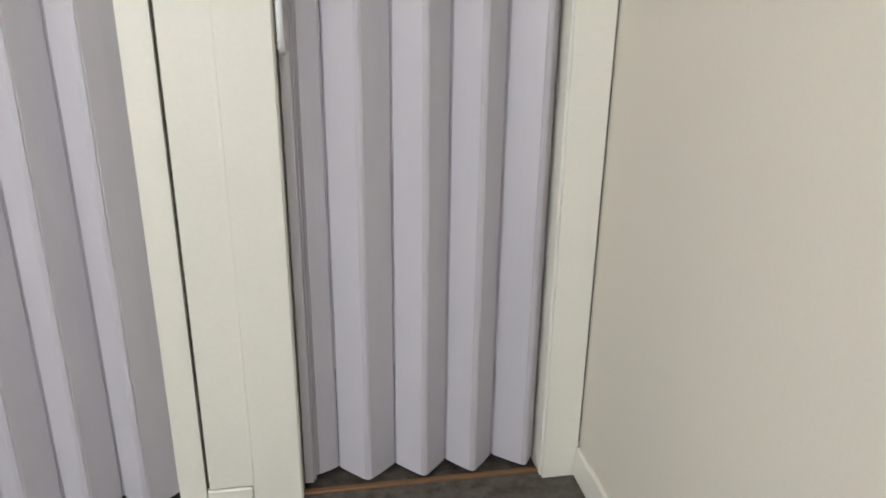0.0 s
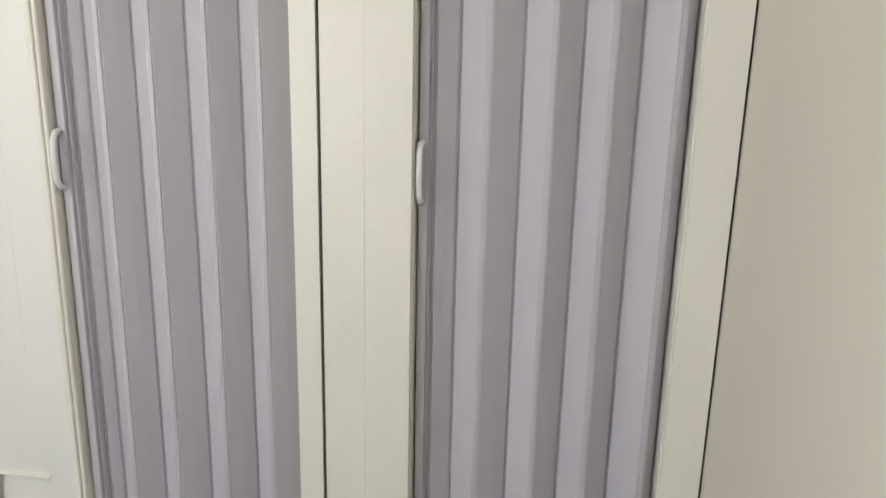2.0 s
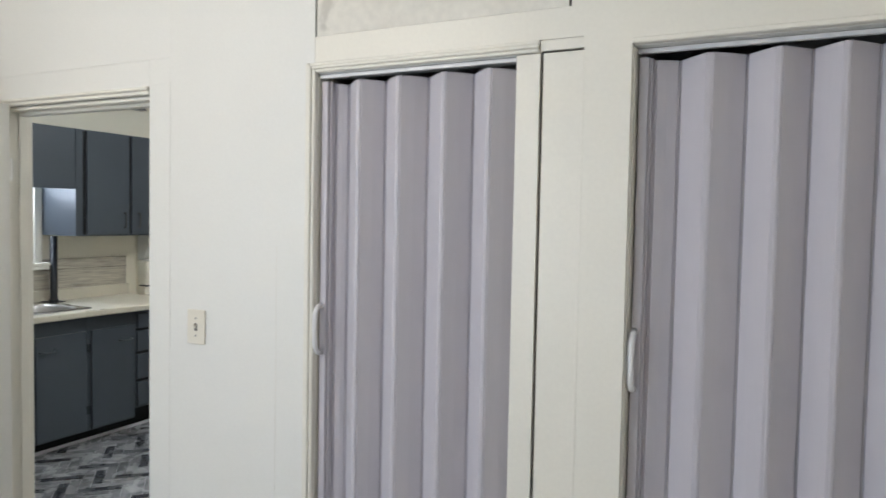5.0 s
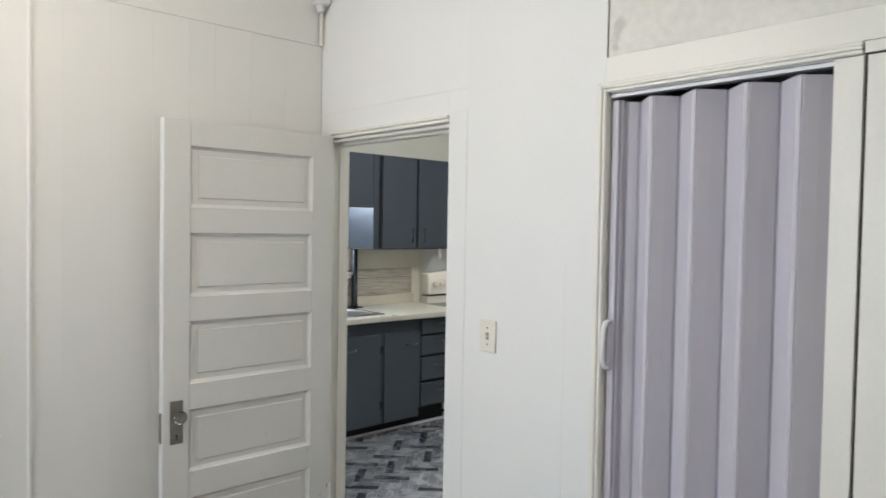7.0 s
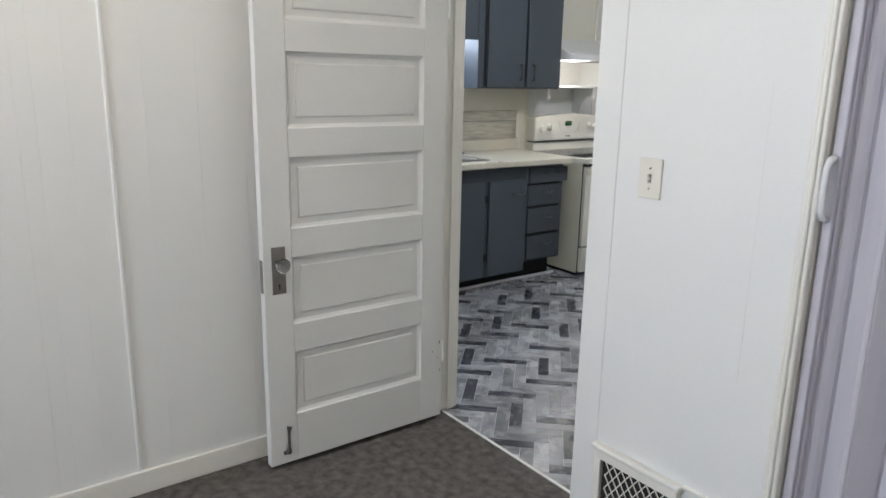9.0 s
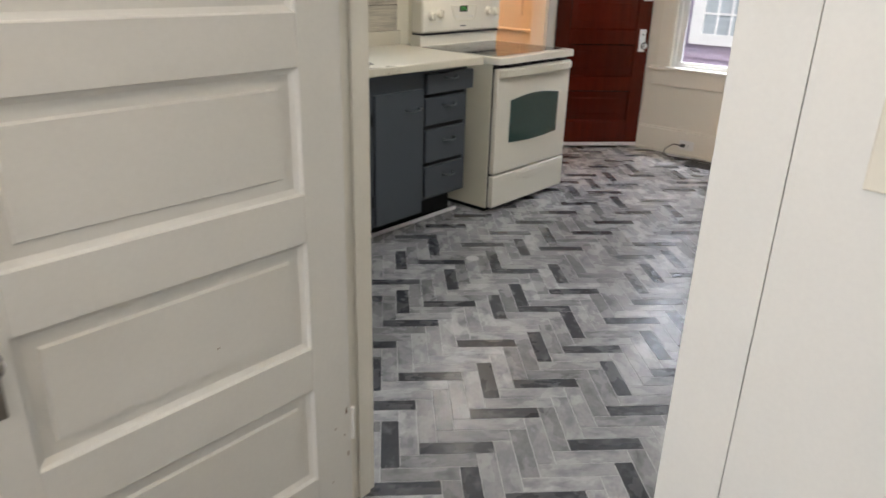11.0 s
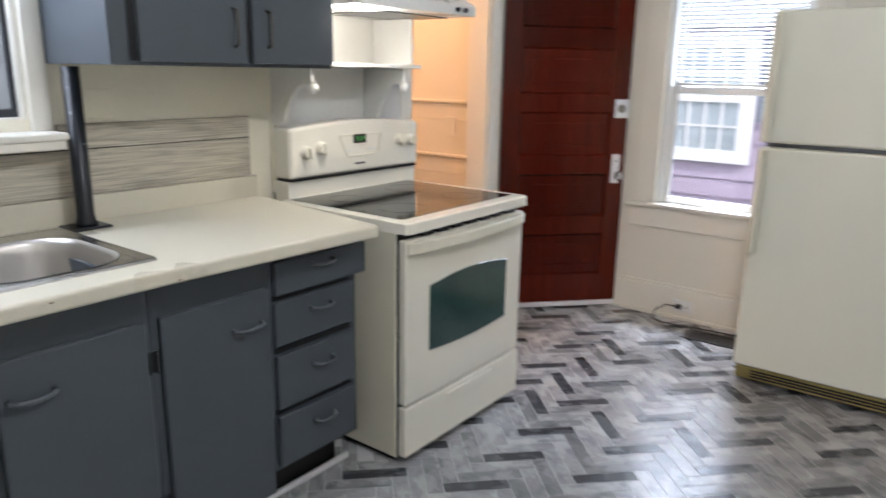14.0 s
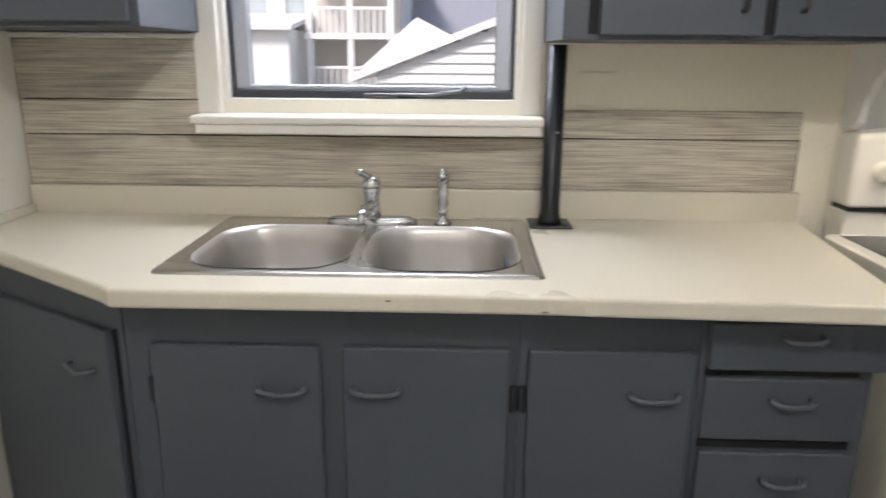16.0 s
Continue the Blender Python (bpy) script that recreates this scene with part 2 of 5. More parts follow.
    t.links.new(ramp.outputs[0], grey.inputs[6])
    grey.inputs[7].default_value = (0.78, 0.76, 0.78, 1)
    t.links.new(grey.outputs[2], b.inputs["Base Color"])
    bump = t.nodes.new("ShaderNodeBump")
    bump.inputs["Strength"].default_value, bump.inputs["Distance"].default_value = 0.3, 0.002
    t.links.new(n.outputs["Fac"], bump.inputs["Height"])
    t.links.new(bump.outputs[0], b.inputs["Normal"])
    return m


BARN_WOOD = plank_wood("weathered_plank", (0.63, 0.58, 0.465), (0.33, 0.295, 0.235))


def tile_finish(name, color, stain, amount, turned):
    """Printed vinyl plank: worn grey, streaked along its length, with a tone that differs from piece to piece."""
    m = material(name, color, 0.27, vary=0.22, scale=12, fine=90, bump=0.05, per_object=0.15, spots=(stain, amount, 21, 0.22))
    t = m.node_tree
    mp = t.nodes["Mapping"]
    mp.vector_type = "TEXTURE"
    mp.inputs["Rotation"].default_value = (0, 0, radians(45.5))
    mp.inputs["Scale"].default_value = (1, 1.7, 1) if turned else (1.7, 1, 1)
    link = t.nodes["Object Info"].outputs["Random"].links[0]
    target = link.to_socket
    mixed = t.nodes.new("ShaderNodeMath")
    mixed.operation = "ADD"
    t.links.new(t.nodes["Object Info"].outputs["Random"], mixed.inputs[0])
    t.links.new(t.nodes["Geometry"].outputs["Random Per Island"], mixed.inputs[1])
    wrapped = t.nodes.new("ShaderNodeMath")
    wrapped.operation = "FRACT"
    t.links.new(mixed.outputs[0], wrapped.inputs[0])
    t.links.new(wrapped.outputs[0], target)
    return m


TILES = {}
for turned in (False, True):
    TILES[(0, not turned)] = tile_finish("vinyl_light_grey", (0.365, 0.364, 0.368), (0.215, 0.220, 0.230), 0.53, turned)
    TILES[(1, not turned)] = tile_finish("vinyl_mid_grey", (0.255, 0.255, 0.260), (0.135, 0.140, 0.148), 0.52, turned)
    TILES[(2, not turned)] = tile_finish("vinyl_dark_grey", (0.056, 0.059, 0.066), (0.165, 0.168, 0.175), 0.46, turned)
GROUT = material("vinyl_seam_pale", (0.52, 0.52, 0.525), 0.4, vary=0.12, scale=6)

# ---------------------------------------------------------------- building helpers


def box(bm, x0, x1, y0, y1, z0, z1):
    v = [bm.verts.new((x, y, z)) for x in (x0, x1) for y in (y0, y1) for z in (z0, z1)]
    for f in ((0, 1, 3, 2), (4, 6, 7, 5), (0, 4, 5, 1), (2, 3, 7, 6), (0, 2, 6, 4), (1, 5, 7, 3)):
        bm.faces.new([v[i] for i in f])
    return v


def prism(bm, outline, lo, hi, axis="z"):
    """An outline of 2D points pulled along an axis. For z: points are x, y; for x: y, z; for y: x, z."""
    def at(p, h):
        return {"z": (p[0], p[1], h), "x": (h, p[0], p[1]), "y": (p[0], h, p[1])}[axis]
    a, b = [bm.verts.new(at(p, lo)) for p in outline], [bm.verts.new(at(p, hi)) for p in outline]
    n = len(outline)
    bm.faces.new(a)
    bm.faces.new(b[::-1])
    for i in range(n):
        bm.faces.new((a[i], b[i], b[(i + 1) % n], a[(i + 1) % n]))


def tube(bm, points, radius, sides=8):
    """A round bar along points; radius may be one number or one for each point."""
    pts = [Vector(p) for p in points]
    radii = radius if isinstance(radius, (list, tuple)) else [radius] * len(pts)
    rings = []
    side = None
    for i, p in enumerate(pts):
        d = (pts[min(i + 1, len(pts) - 1)] - pts[max(i - 1, 0)]).normalized()
        if side is None:
            side = d.orthogonal().normalized()
        side = (side - d * side.dot(d)).normalized()
        up = d.cross(side)
        rings.append([bm.verts.new(p + radii[i] * (side * math.cos(2 * math.pi * k / sides) + up * math.sin(2 * math.pi * k / sides))) for k in range(sides)])
    for a, b in zip(rings, rings[1:]):
        for k in range(sides):
            bm.faces.new((a[k], a[(k + 1) % sides], b[(k + 1) % sides], b[k]))
    bm.faces.new(rings[0][::-1])
    bm.faces.new(rings[-1])


def lathe(bm, profile, centre, axis="z", sides=24):
    """A turned shape: profile of (radius, height) round an axis through centre."""
    rings = []
    for r, h in profile:
        ring = []
        for k in range(sides):
            a = 2 * math.pi * k / sides
            c, s = r * math.cos(a), r * math.sin(a)
            off = {"z": (c, s, h), "x": (h, c, s), "y": (c, h, s)}[axis]
            ring.append(bm.verts.new(Vector(centre) + Vector(off)))
        rings.append(ring)
    for a, b in zip(rings, rings[1:]):
        for k in range(sides):
            bm.faces.new((a[k], a[(k + 1) % sides], b[(k + 1) % sides], b[k]))
    bm.faces.new(rings[0][::-1])
    bm.faces.new(rings[-1])


def finish(bm, bevel=0.0, segments=2, smooth=False):
    bmesh.ops.remove_doubles(bm, verts=bm.verts, dist=1e-6)
    bmesh.ops.recalc_face_normals(bm, faces=bm.faces)
    if bevel:
        edges = [e for e in bm.edges if len(e.link_faces) == 2 and e.calc_face_angle(0) > 0.6]
        bmesh.ops.bevel(bm, geom=edges, offset=bevel, segments=segments, affect="EDGES", profile=0.5, clamp_overlap=True)
    if smooth:
        for f in bm.faces:
            f.smooth = True
    return bm


def mesh_of(name, bm, mat, smooth_angle=None):
    me = bpy.data.meshes.new(name)
    bm.normal_update()
    bm.to_mesh(me)
    bm.free()
    for one in (mat if isinstance(mat, (list, tuple)) else [mat]):
        me.materials.append(one)
    return me


def part(name, bm, mat, parent, label="", kind=""):
    ob = new(name, mesh_of(name, bm, mat))
    ob.parent = parent
    if parent is not None:
        base = parent.matrix_basis.translation.copy()
        up = parent.parent
        while up is not None:
            base += up.matrix_basis.translation
            up = up.parent
        ob.location = -base
    return tagged(ob, label, kind=kind)


def thing(name, base, label, category, group="", kind=""):
    ob = new(name)
    ob.empty_display_size = 0.1
    ob.location = base
    return tagged(ob, label, category, group, kind)


def setting(name, bm, mat, label="", kind="structure"):
    ob = new(name, mesh_of(name, bm, mat))
    return tagged(ob, label, kind=kind)


def boxed(x0, x1, y0, y1, z0, z1, bevel=0.0, segments=2):
    bm = bmesh.new()
    box(bm, x0, x1, y0, y1, z0, z1)
    return finish(bm, bevel, segments)


def wall(name, across, lo, hi, start, end, z0, z1, mat, holes=(), label=""):
    """A wall slab between lo and hi across its axis, with rectangular holes (a0, a1, z0, z1) that go right through."""
    cuts_a = sorted({start, end, *(h[0] for h in holes), *(h[1] for h in holes)})
    cuts_z = sorted({z0, z1, *(h[2] for h in holes), *(h[3] for h in holes)})
    cuts_a = [c for c in cuts_a if start <= c <= end]
    cuts_z = [c for c in cuts_z if z0 <= c <= z1]
    na, nz = len(cuts_a) - 1, len(cuts_z) - 1

    def solid(i, j):
        if not (0 <= i < na and 0 <= j < nz):
            return False
        a, z = (cuts_a[i] + cuts_a[i + 1]) / 2, (cuts_z[j] + cuts_z[j + 1]) / 2
        return not any(h[0] < a < h[1] and h[2] < z < h[3] for h in holes)

    def at(a, d, z):
        return (d, a, z) if across == "x" else (a, d, z)
    bm = bmesh.new()
    for i in range(na):
        for j in range(nz):
            if not solid(i, j):
                continue
            a0, a1, b0, b1 = cuts_a[i], cuts_a[i + 1], cuts_z[j], cuts_z[j + 1]
            quads = [[(a0, lo, b0), (a1, lo, b0), (a1, lo, b1), (a0, lo, b1)], [(a0, hi, b0), (a1, hi, b0), (a1, hi, b1), (a0, hi, b1)]]
            if not solid(i - 1, j):
                quads.append([(a0, lo, b0), (a0, hi, b0), (a0, hi, b1), (a0, lo, b1)])
            if not solid(i + 1, j):
                quads.append([(a1, lo, b0), (a1, hi, b0), (a1, hi, b1), (a1, lo, b1)])
            if not solid(i, j - 1):
                quads.append([(a0, lo, b0), (a1, lo, b0), (a1, hi, b0), (a0, hi, b0)])
            if not solid(i, j + 1):
                quads.append([(a0, lo, b1), (a1, lo, b1), (a1, hi, b1), (a0, hi, b1)])
            for q in quads:
                bm.faces.new([bm.verts.new(at(*p)) for p in q])
    return setting(name, finish(bm), mat, label)


def board(name, parent, x0, x1, y0, y1, z0, z1, mat, bevel=0.0015, label=""):
    return part(name, boxed(x0, x1, y0, y1, z0, z1, bevel, 1), mat, parent, label)


def local_part(name, bm, mat, parent, label=""):
    ob = new(name, mesh_of(name, bm, mat))
    ob.parent = parent
    return tagged(ob, label)


# ---------------------------------------------------------------- the shell
CEIL = 2.85
NF = 1.745          # face of the bedroom's north wall
wall_north = wall("wall_north", "y", 1.76, 1.855, -2.80, 0.75, 0, CEIL, WALL,
                  [(-2.63, -1.805, 0, 2.005), (-1.085, -0.435, 0, 2.0), (-0.13, 0.52, 0, 2.0)], "white painted board wall with two closets and a doorway")
wall_east = wall("wall_east", "x", 0.625, 0.75, -2.3, 1.76, 0, CEIL, BEIGE, (), "plain bedroom wall toned beige for bounced light")
wall_west = wall("wall_west", "x", -2.80, -2.704, -2.3, 1.76, 0, CEIL, WALL, [(-1.75, -0.55, 0.80, 2.10)], "white grooved panel wall of the bedroom")
wall_south = wall("wall_south", "y", -2.3, -2.2, -2.80, 0.75, 0, CEIL, WALL, [(-2.4, -1.4, 0.85, 2.15)], "unseen white bedroom wall with an added window")
setting("ceiling_bedroom", boxed(-2.80, 0.75, -2.3, 1.87, CEIL, CEIL + 0.1), CEILING, "white painted ceiling")
setting("floor_bedroom", boxed(-2.80, 0.75, -2.3, 1.775, -0.10, 0.0), CARPET, "short grey-brown carpet")

wall("wall_kitchen_west", "x", -4.70, -4.57, 1.60, 6.33, 0, CEIL, CREAM_WALL,
     [(2.310, 3.130, 1.235, 2.02), (4.84, 5.50, 0, 2.03)], "cream kitchen wall with a window and a doorway")
wall("wall_kitchen_north", "y", 6.20, 6.33, -4.57, -1.27, 0, CEIL, KWALL, [(-3.84, -3.12, 0.655, 1.95)], "cream kitchen wall with a sash window")
wall("wall_kitchen_east", "x", -1.40, -1.27, 1.855, 6.20, 0, CEIL, KWALL, (), "cream kitchen wall")
wall("wall_kitchen_south", "y", 1.60, 1.735, -4.57, -2.80, 0, CEIL, KWALL, (), "cream kitchen wall")
stub = wall("wall_kitchen_stub", "x", -1.795, -1.70, 1.855, 3.0, 0, CEIL, KWALL, (), "short white wall beside the doorway")
setting("ceiling_kitchen", boxed(-4.70, -1.27, 1.87, 6.33, CEIL, CEIL + 0.1), CEILING, "white painted ceiling")
setting("ceiling_kitchen_corner", boxed(-4.70, -2.80, 1.60, 1.868, CEIL, CEIL + 0.1), CEILING, "white painted ceiling")
floor_kitchen = setting("floor_kitchen", boxed(-4.70, -1.27, 1.76, 6.33, -0.10, -0.0009), GROUT, "grey herringbone vinyl floor")
setting("floor_kitchen_corner", boxed(-4.70, -2.80, 1.60, 1.755, -0.10, -0.0009), GROUT, "grey vinyl floor under the counter")

# closets behind the folding doors
setting("wall_closet_back", boxed(-1.70, 0.75, 2.45, 2.55, 0, CEIL), WALL, "closet back wall")
setting("wall_closet_side", boxed(-1.695, -1.60, 1.8565, 2.448, 0, CEIL), WALL, "closet side wall")
setting("wall_closet_divider", boxed(-0.32, -0.24, 1.8565, 2.448, 0, CEIL), WALL, "closet dividing wall")
setting("wall_closet_end", boxed(0.652, 0.75, 1.8565, 2.448, 0, CEIL), WALL, "closet side wall")
setting("ceiling_closet", boxed(-1.60, 0.75, 1.8565, 2.55, CEIL, CEIL + 0.1), CEILING, "closet ceiling")
setting("floor_closet", boxed(-1.59, 0.65, 1.776, 2.449, -0.10, -0.004), CARPET, "grey-brown carpet in the closets")

# pantry behind the kitchen's west doorway
pantry_north = wall("wall_pantry_north", "y", 5.75, 5.85, -6.2, -4.702, 0, CEIL, PANTRY, (), "pantry wall with ledges in warm lamp light")
wall("wall_pantry_west", "x", -6.3, -6.2, 4.1, 5.85, 0, CEIL, PANTRY, (), "pantry wall")
wall("wall_pantry_south", "y", 4.0, 4.1, -6.3, -4.702, 0, CEIL, PANTRY, (), "pantry wall")
setting("ceiling_pantry", boxed(-6.3, -4.702, 4.0, 5.85, CEIL, CEIL + 0.1), CEILING, "pantry ceiling")
setting("floor_pantry", boxed(-6.3, -4.702, 4.0, 5.85, -0.1, -0.006), OLD_WOOD, "brown wood pantry floor")
for z in (1.20, 0.87):
    board("ledge", pantry_north, -6.19, -4.71, 5.725, 5.752, z, z + 0.022, PANTRY, 0.006)
    board("backboard", pantry_north, -6.19, -4.71, 5.7475, 5.751, z - 0.10, z - 0.001, PANTRY, 0.003)
pantry_plate = thing("switch_plate", (-5.0, 5.745, 1.05), "small cream switch plate on the pantry wall", "switch")
part("plate", boxed(-5.035, -4.965, 5.738, 5.7470, 1.0, 1.12, 0.003), PANTRY, pantry_plate)

# ---------------------------------------------------------------- bedroom boards and trim
north_boards = [
    # door casing and header
    ("casing", -2.70, -2.617, 0.0, 2.0075, TRIM), ("casing", -1.803, -1.7022, 0.0, 2.0145, WALL), ("casing", -2.70, -1.8035, 2.0080, 2.0995, WALL),
    ("casing", -1.8032, -1.7008, 2.0148, 2.0995, WALL), ("board", -2.70, -1.7008, 2.1000, CEIL, WALL),
    # patched field and casing of the first closet
    ("board", -1.0820, -0.2945, 2.1115, CEIL, PATCHED), ("casing", -0.433, -0.3680, 0.0, 1.9985, TRIM),
]
for name, x0, x1, z0, z1, mat in north_boards:
    board(name, wall_north, x0, x1, NF, 1.7605, z0, z1, mat, 0.0005)
# larger panels, cut round the openings
for outline, mat in (([(-1.7006, 0.0), (-1.1215, 0.0), (-1.1215, 2.0335), (-1.0895, 2.0335), (-1.0895, CEIL), (-1.7006, CEIL)], WALL),
                     ([(-0.252, 0.0), (-0.132, 0.0), (-0.132, 2.0158), (0.522, 2.0158), (0.522, 0.0), (0.618, 0.0), (0.618, CEIL), (-0.2875, CEIL),
                       (-0.2875, 2.1110), (-1.0890, 2.1110), (-1.0890, 2.0335), (-0.3660, 2.0335), (-0.252, 2.0325)], TRIM)):
    bm = bmesh.new()
    prism(bm, outline, NF, 1.7605, "y")
    part("panel", finish(bm), mat, wall_north)
board("board", wall_north, -0.3605, -0.2535, NF + 0.004, 1.7605, 0.066, 1.9995, TRIM)
board("block", wall_north, -0.366, -0.2535, NF - 0.004, 1.7605, 0.0, 0.064, TRIM, 0.004)
board("cap", wall_north, -0.3675, -0.238, NF + 0.001, 1.7605, 2.0045, 2.0320, TRIM, 0.0008)
# dark strips set in the open joints between the boards
for x0, x1, z0, z1 in ((-1.0893, -1.0822, 2.1125, CEIL), (-0.2943, -0.2877, 2.1125, CEIL), (-0.3665, -0.3607, 0.066, 2.0043), (-0.3605, -0.2400, 1.9997, 2.0043), (-1.7021, -1.7008, 0.28, 2.0140)):
    board("joint", wall_north, x0, x1, 1.7545, 1.7604, z0, z1, SEAM, 0.0)
# ridge of filler down the narrow board
board("filler", wall_north, -0.2575, -0.2490, NF - 0.0008, 1.7500, 0.07, 1.998, TRIM, 0.0006)
# moulded casing round the first closet and over the second
for off, deep in ((0.0, 0.006), (0.0122, 0.012), (0.0244, 0.007)):
    board("moulding", wall_north, -1.1205 + off, -1.1205 + off + 0.0120, NF - deep, 1.7605, 0, 2.0330 - off * 0.85, TRIM, 0.003)
    board("moulding", wall_north, -1.1083 + off, -0.3695, NF - deep * 0.7, 1.7605, 2.0227 - off * 0.85, 2.0330 - off * 0.85, TRIM, 0.0025)
board("moulding", wall_north, -0.131, 0.521, NF - 0.010, 1.7605, 2.001, 2.0155, TRIM, 0.003)
# door head moulding and jambs
board("moulding", wall_north, -2.612, -1.8035, NF - 0.012, 1.7605, 1.9945, 2.0078, TRIM, 0.004)
board("moulding", wall_north, -2.612, -1.8035, NF - 0.005, 1.7605, 1.9800, 1.9943, TRIM, 0.003)
board("jamb", wall_north, -2.6295, -2.6215, NF - 0.002, 1.857, 0, 1.979, TRIM, 0.003)
board("jamb", wall_north, -1.8045, -1.785, NF + 0.014, 1.857, 0, 1.979, WALL, 0.003)
board("jamb", wall_north, -2.621, -1.805, 1.7615, 1.857, 1.964, 1.9795, TRIM, 0.003)
board("stop", wall_north, -2.621, -2.614, 1.795, 1.835, 0, 1.949, TRIM, 0.003)
board("stop", wall_north, -1.817, -1.805, 1.795, 1.857, 0, 1.949, WALL, 0.003)
board("stop", wall_north, -2.6135, -1.8175, 1.795, 1.835, 1.950, 1.9635, TRIM, 0.003)
board("strike_plate", wall_north, -1.8065, -1.8035, 1.768, 1.793, 0.74, 0.84, OLD_NICKEL, 0.0)
# kitchen side casings of the doorway
board("casing", wall_north, -2.74, -2.642, 1.8555, 1.869, 0, 1.98, KWALL, 0.003)
board("casing", wall_north, -2.70, -1.797, 1.8555, 1.873, 1.982, 2.09, KWALL, 0.003)
# scuffed, browned foot of the hinge-side jamb
for x0, x1, z0, z1 in ((-2.6955, -2.664, 0.004, 0.022), (-2.648, -2.628, 0.002, 0.012)):
    board("scuff", wall_north, x0, x1, NF - 0.0008, 1.750, z0, z1, OLD_WOOD, 0.0)
# closet jambs
for x0, x1 in ((-1.0855, -1.083), (-0.437, -0.4345), (-0.1305, -0.128), (0.518, 0.5205)):
    board("jamb", wall_north, x0, x1, 1.7615, 1.869, 0, 1.998, TRIM, 0.0)

# grooved panelling of the west wall: board edges at uneven spacing
edges = [-2.198, -1.96, -1.80, -1.60, -1.44, -1.21, -1.08, -0.86, -0.70, -0.50, -0.38, -0.20, -0.03, 0.12, 0.26, 0.31, 0.40, 0.51, 0.62, 0.79, 0.95, 1.10, 1.21, 1.38, 1.55, 1.743]
for a, b in zip(edges, edges[1:]):
    spans = ((0.0, 0.79), (2.11, 2.42)) if -1.8 < (a + b) / 2 < -0.5 else ((0.0, 2.42),)
    for z0, z1 in spans:
        board("panel", wall_west, -2.7045, -2.700, a + 0.0001, b - 0.0001, z0, z1, WALL, 0.0003)
board("panel", wall_west, -2.7045, -2.699, -2.198, 1.743, 2.4225, CEIL, WALL, 0.0006)
board("seam_strip", wall_west, -2.7005, -2.692, 0.503, 0.517, 0.085, 2.86 - 0.44, WALL, 0.003)
for piece in (("y", -2.6985, -2.684, -2.198, 1.742, 0.0, 0.088), ("e", 0.610, 0.6255, -2.198, 1.742, 0.0, 0.095)):
    setting("baseboard", boxed(*piece[1:], 0.005, 2), TRIM, "white painted baseboard")
setting("threshold_strip", boxed(-2.614, -1.806, 1.7680, 1.7805, -0.001, 0.004, 0.0015), SHELF, "thin white floor joint in the doorway")
setting("closet_sill_1", boxed(-1.082, -0.438, 1.772, 1.790, -0.001, 0.008, 0.003), OLD_WOOD, "worn brown wood closet sill")
setting("closet_sill_2", boxed(-0.128, 0.518, 1.772, 1.790, -0.001, 0.008, 0.003), OLD_WOOD, "worn brown wood closet sill")
setting("corner_conduit", boxed(-2.690, -2.676, 1.722, 1.736, 2.42, 2.60, 0.004), TRIM, "white corner bead")
corner_box = thing("junction_box", (-2.66, 1.70, 2.60), "small white plastic junction box high in the wall corner", "fixture")
bm = bmesh.new()
lathe(bm, [(0.035, 0), (0.045, 0.012), (0.045, 0.07), (0.030, 0.085)], (-2.655, 1.705, 2.60))
part("cover", finish(bm, smooth=False), VINYL_TRIM, corner_box)
bm = bmesh.new()
lathe(bm, [(0.016, -0.03), (0.018, 0.0)], (-2.655, 1.705, 2.599))
part("spout", finish(bm), VINYL_TRIM, corner_box)

# unseen bedroom windows behind the camera; the south one is added for its light
w = thing("window_1", (-1.9, -2.25, 0.85), "unseen white painted sash window", "window", kind="structure")
bm = bmesh.new()
for q in ((-2.4, -2.35, 0.85, 2.15), (-1.45, -1.4, 0.85, 2.15), (-2.35, -1.45, 0.85, 0.90), (-2.35, -1.45, 2.10, 2.15), (-2.35, -1.45, 1.475, 1.525)):
    box(bm, q[0], q[1], -2.29, -2.255, q[2], q[3])
part("window_frame", finish(bm), WHITE_SASH, w)
pane = part("pane", boxed(-2.35, -1.45, -2.275, -2.271, 0.90, 2.10), GLASS, w)
pane.visible_shadow = False
w = thing("window_2", (-2.76, -1.15, 0.80), "unseen white painted sash window", "window", kind="structure")
bm = bmesh.new()
for q in ((-1.75, -1.70, 0.80, 2.10), (-0.60, -0.55, 0.80, 2.10), (-1.70, -0.60, 0.80, 0.85), (-1.70, -0.60, 2.05, 2.10), (-1.70, -0.60, 1.425, 1.475)):
    box(bm, -2.79, -2.76, q[0], q[1], q[2], q[3])
part("window_frame", finish(bm), WHITE_SASH, w)
pane = part("pane", boxed(-2.778, -2.774, -1.70, -0.60, 0.85, 2.05), GLASS, w)
pane.visible_shadow = False

# ---------------------------------------------------------------- bedroom things
def accordion_door(name, x0, x1, folds, label, forward=0.0):
    """Folding vinyl door in a closet opening: track, lead post with pull, and hinged pleats down to the floor."""
    d = thing(name, ((x0 + x1) / 2, 1.81, 0), label, "door", "folding closet doors")
    part("track", boxed(x0 + 0.003, x1 - 0.003, 1.790, 1.803, 1.987, 1.9985, 0.002), VINYL_TRIM, d)
    bm = bmesh.new()
    box(bm, x0 + 0.006, x0 + 0.030, 1.795, 1.845, 0.02, 1.979)
    box(bm, x0 + 0.030, x0 + 0.036, 1.807, 1.840, 0.02, 1.979)
    post = part("lead_post", finish(bm, 0.004, 2), VINYL, d)
    # bowed pull handle
    bm = bmesh.new()
    hx = x0 + 0.014
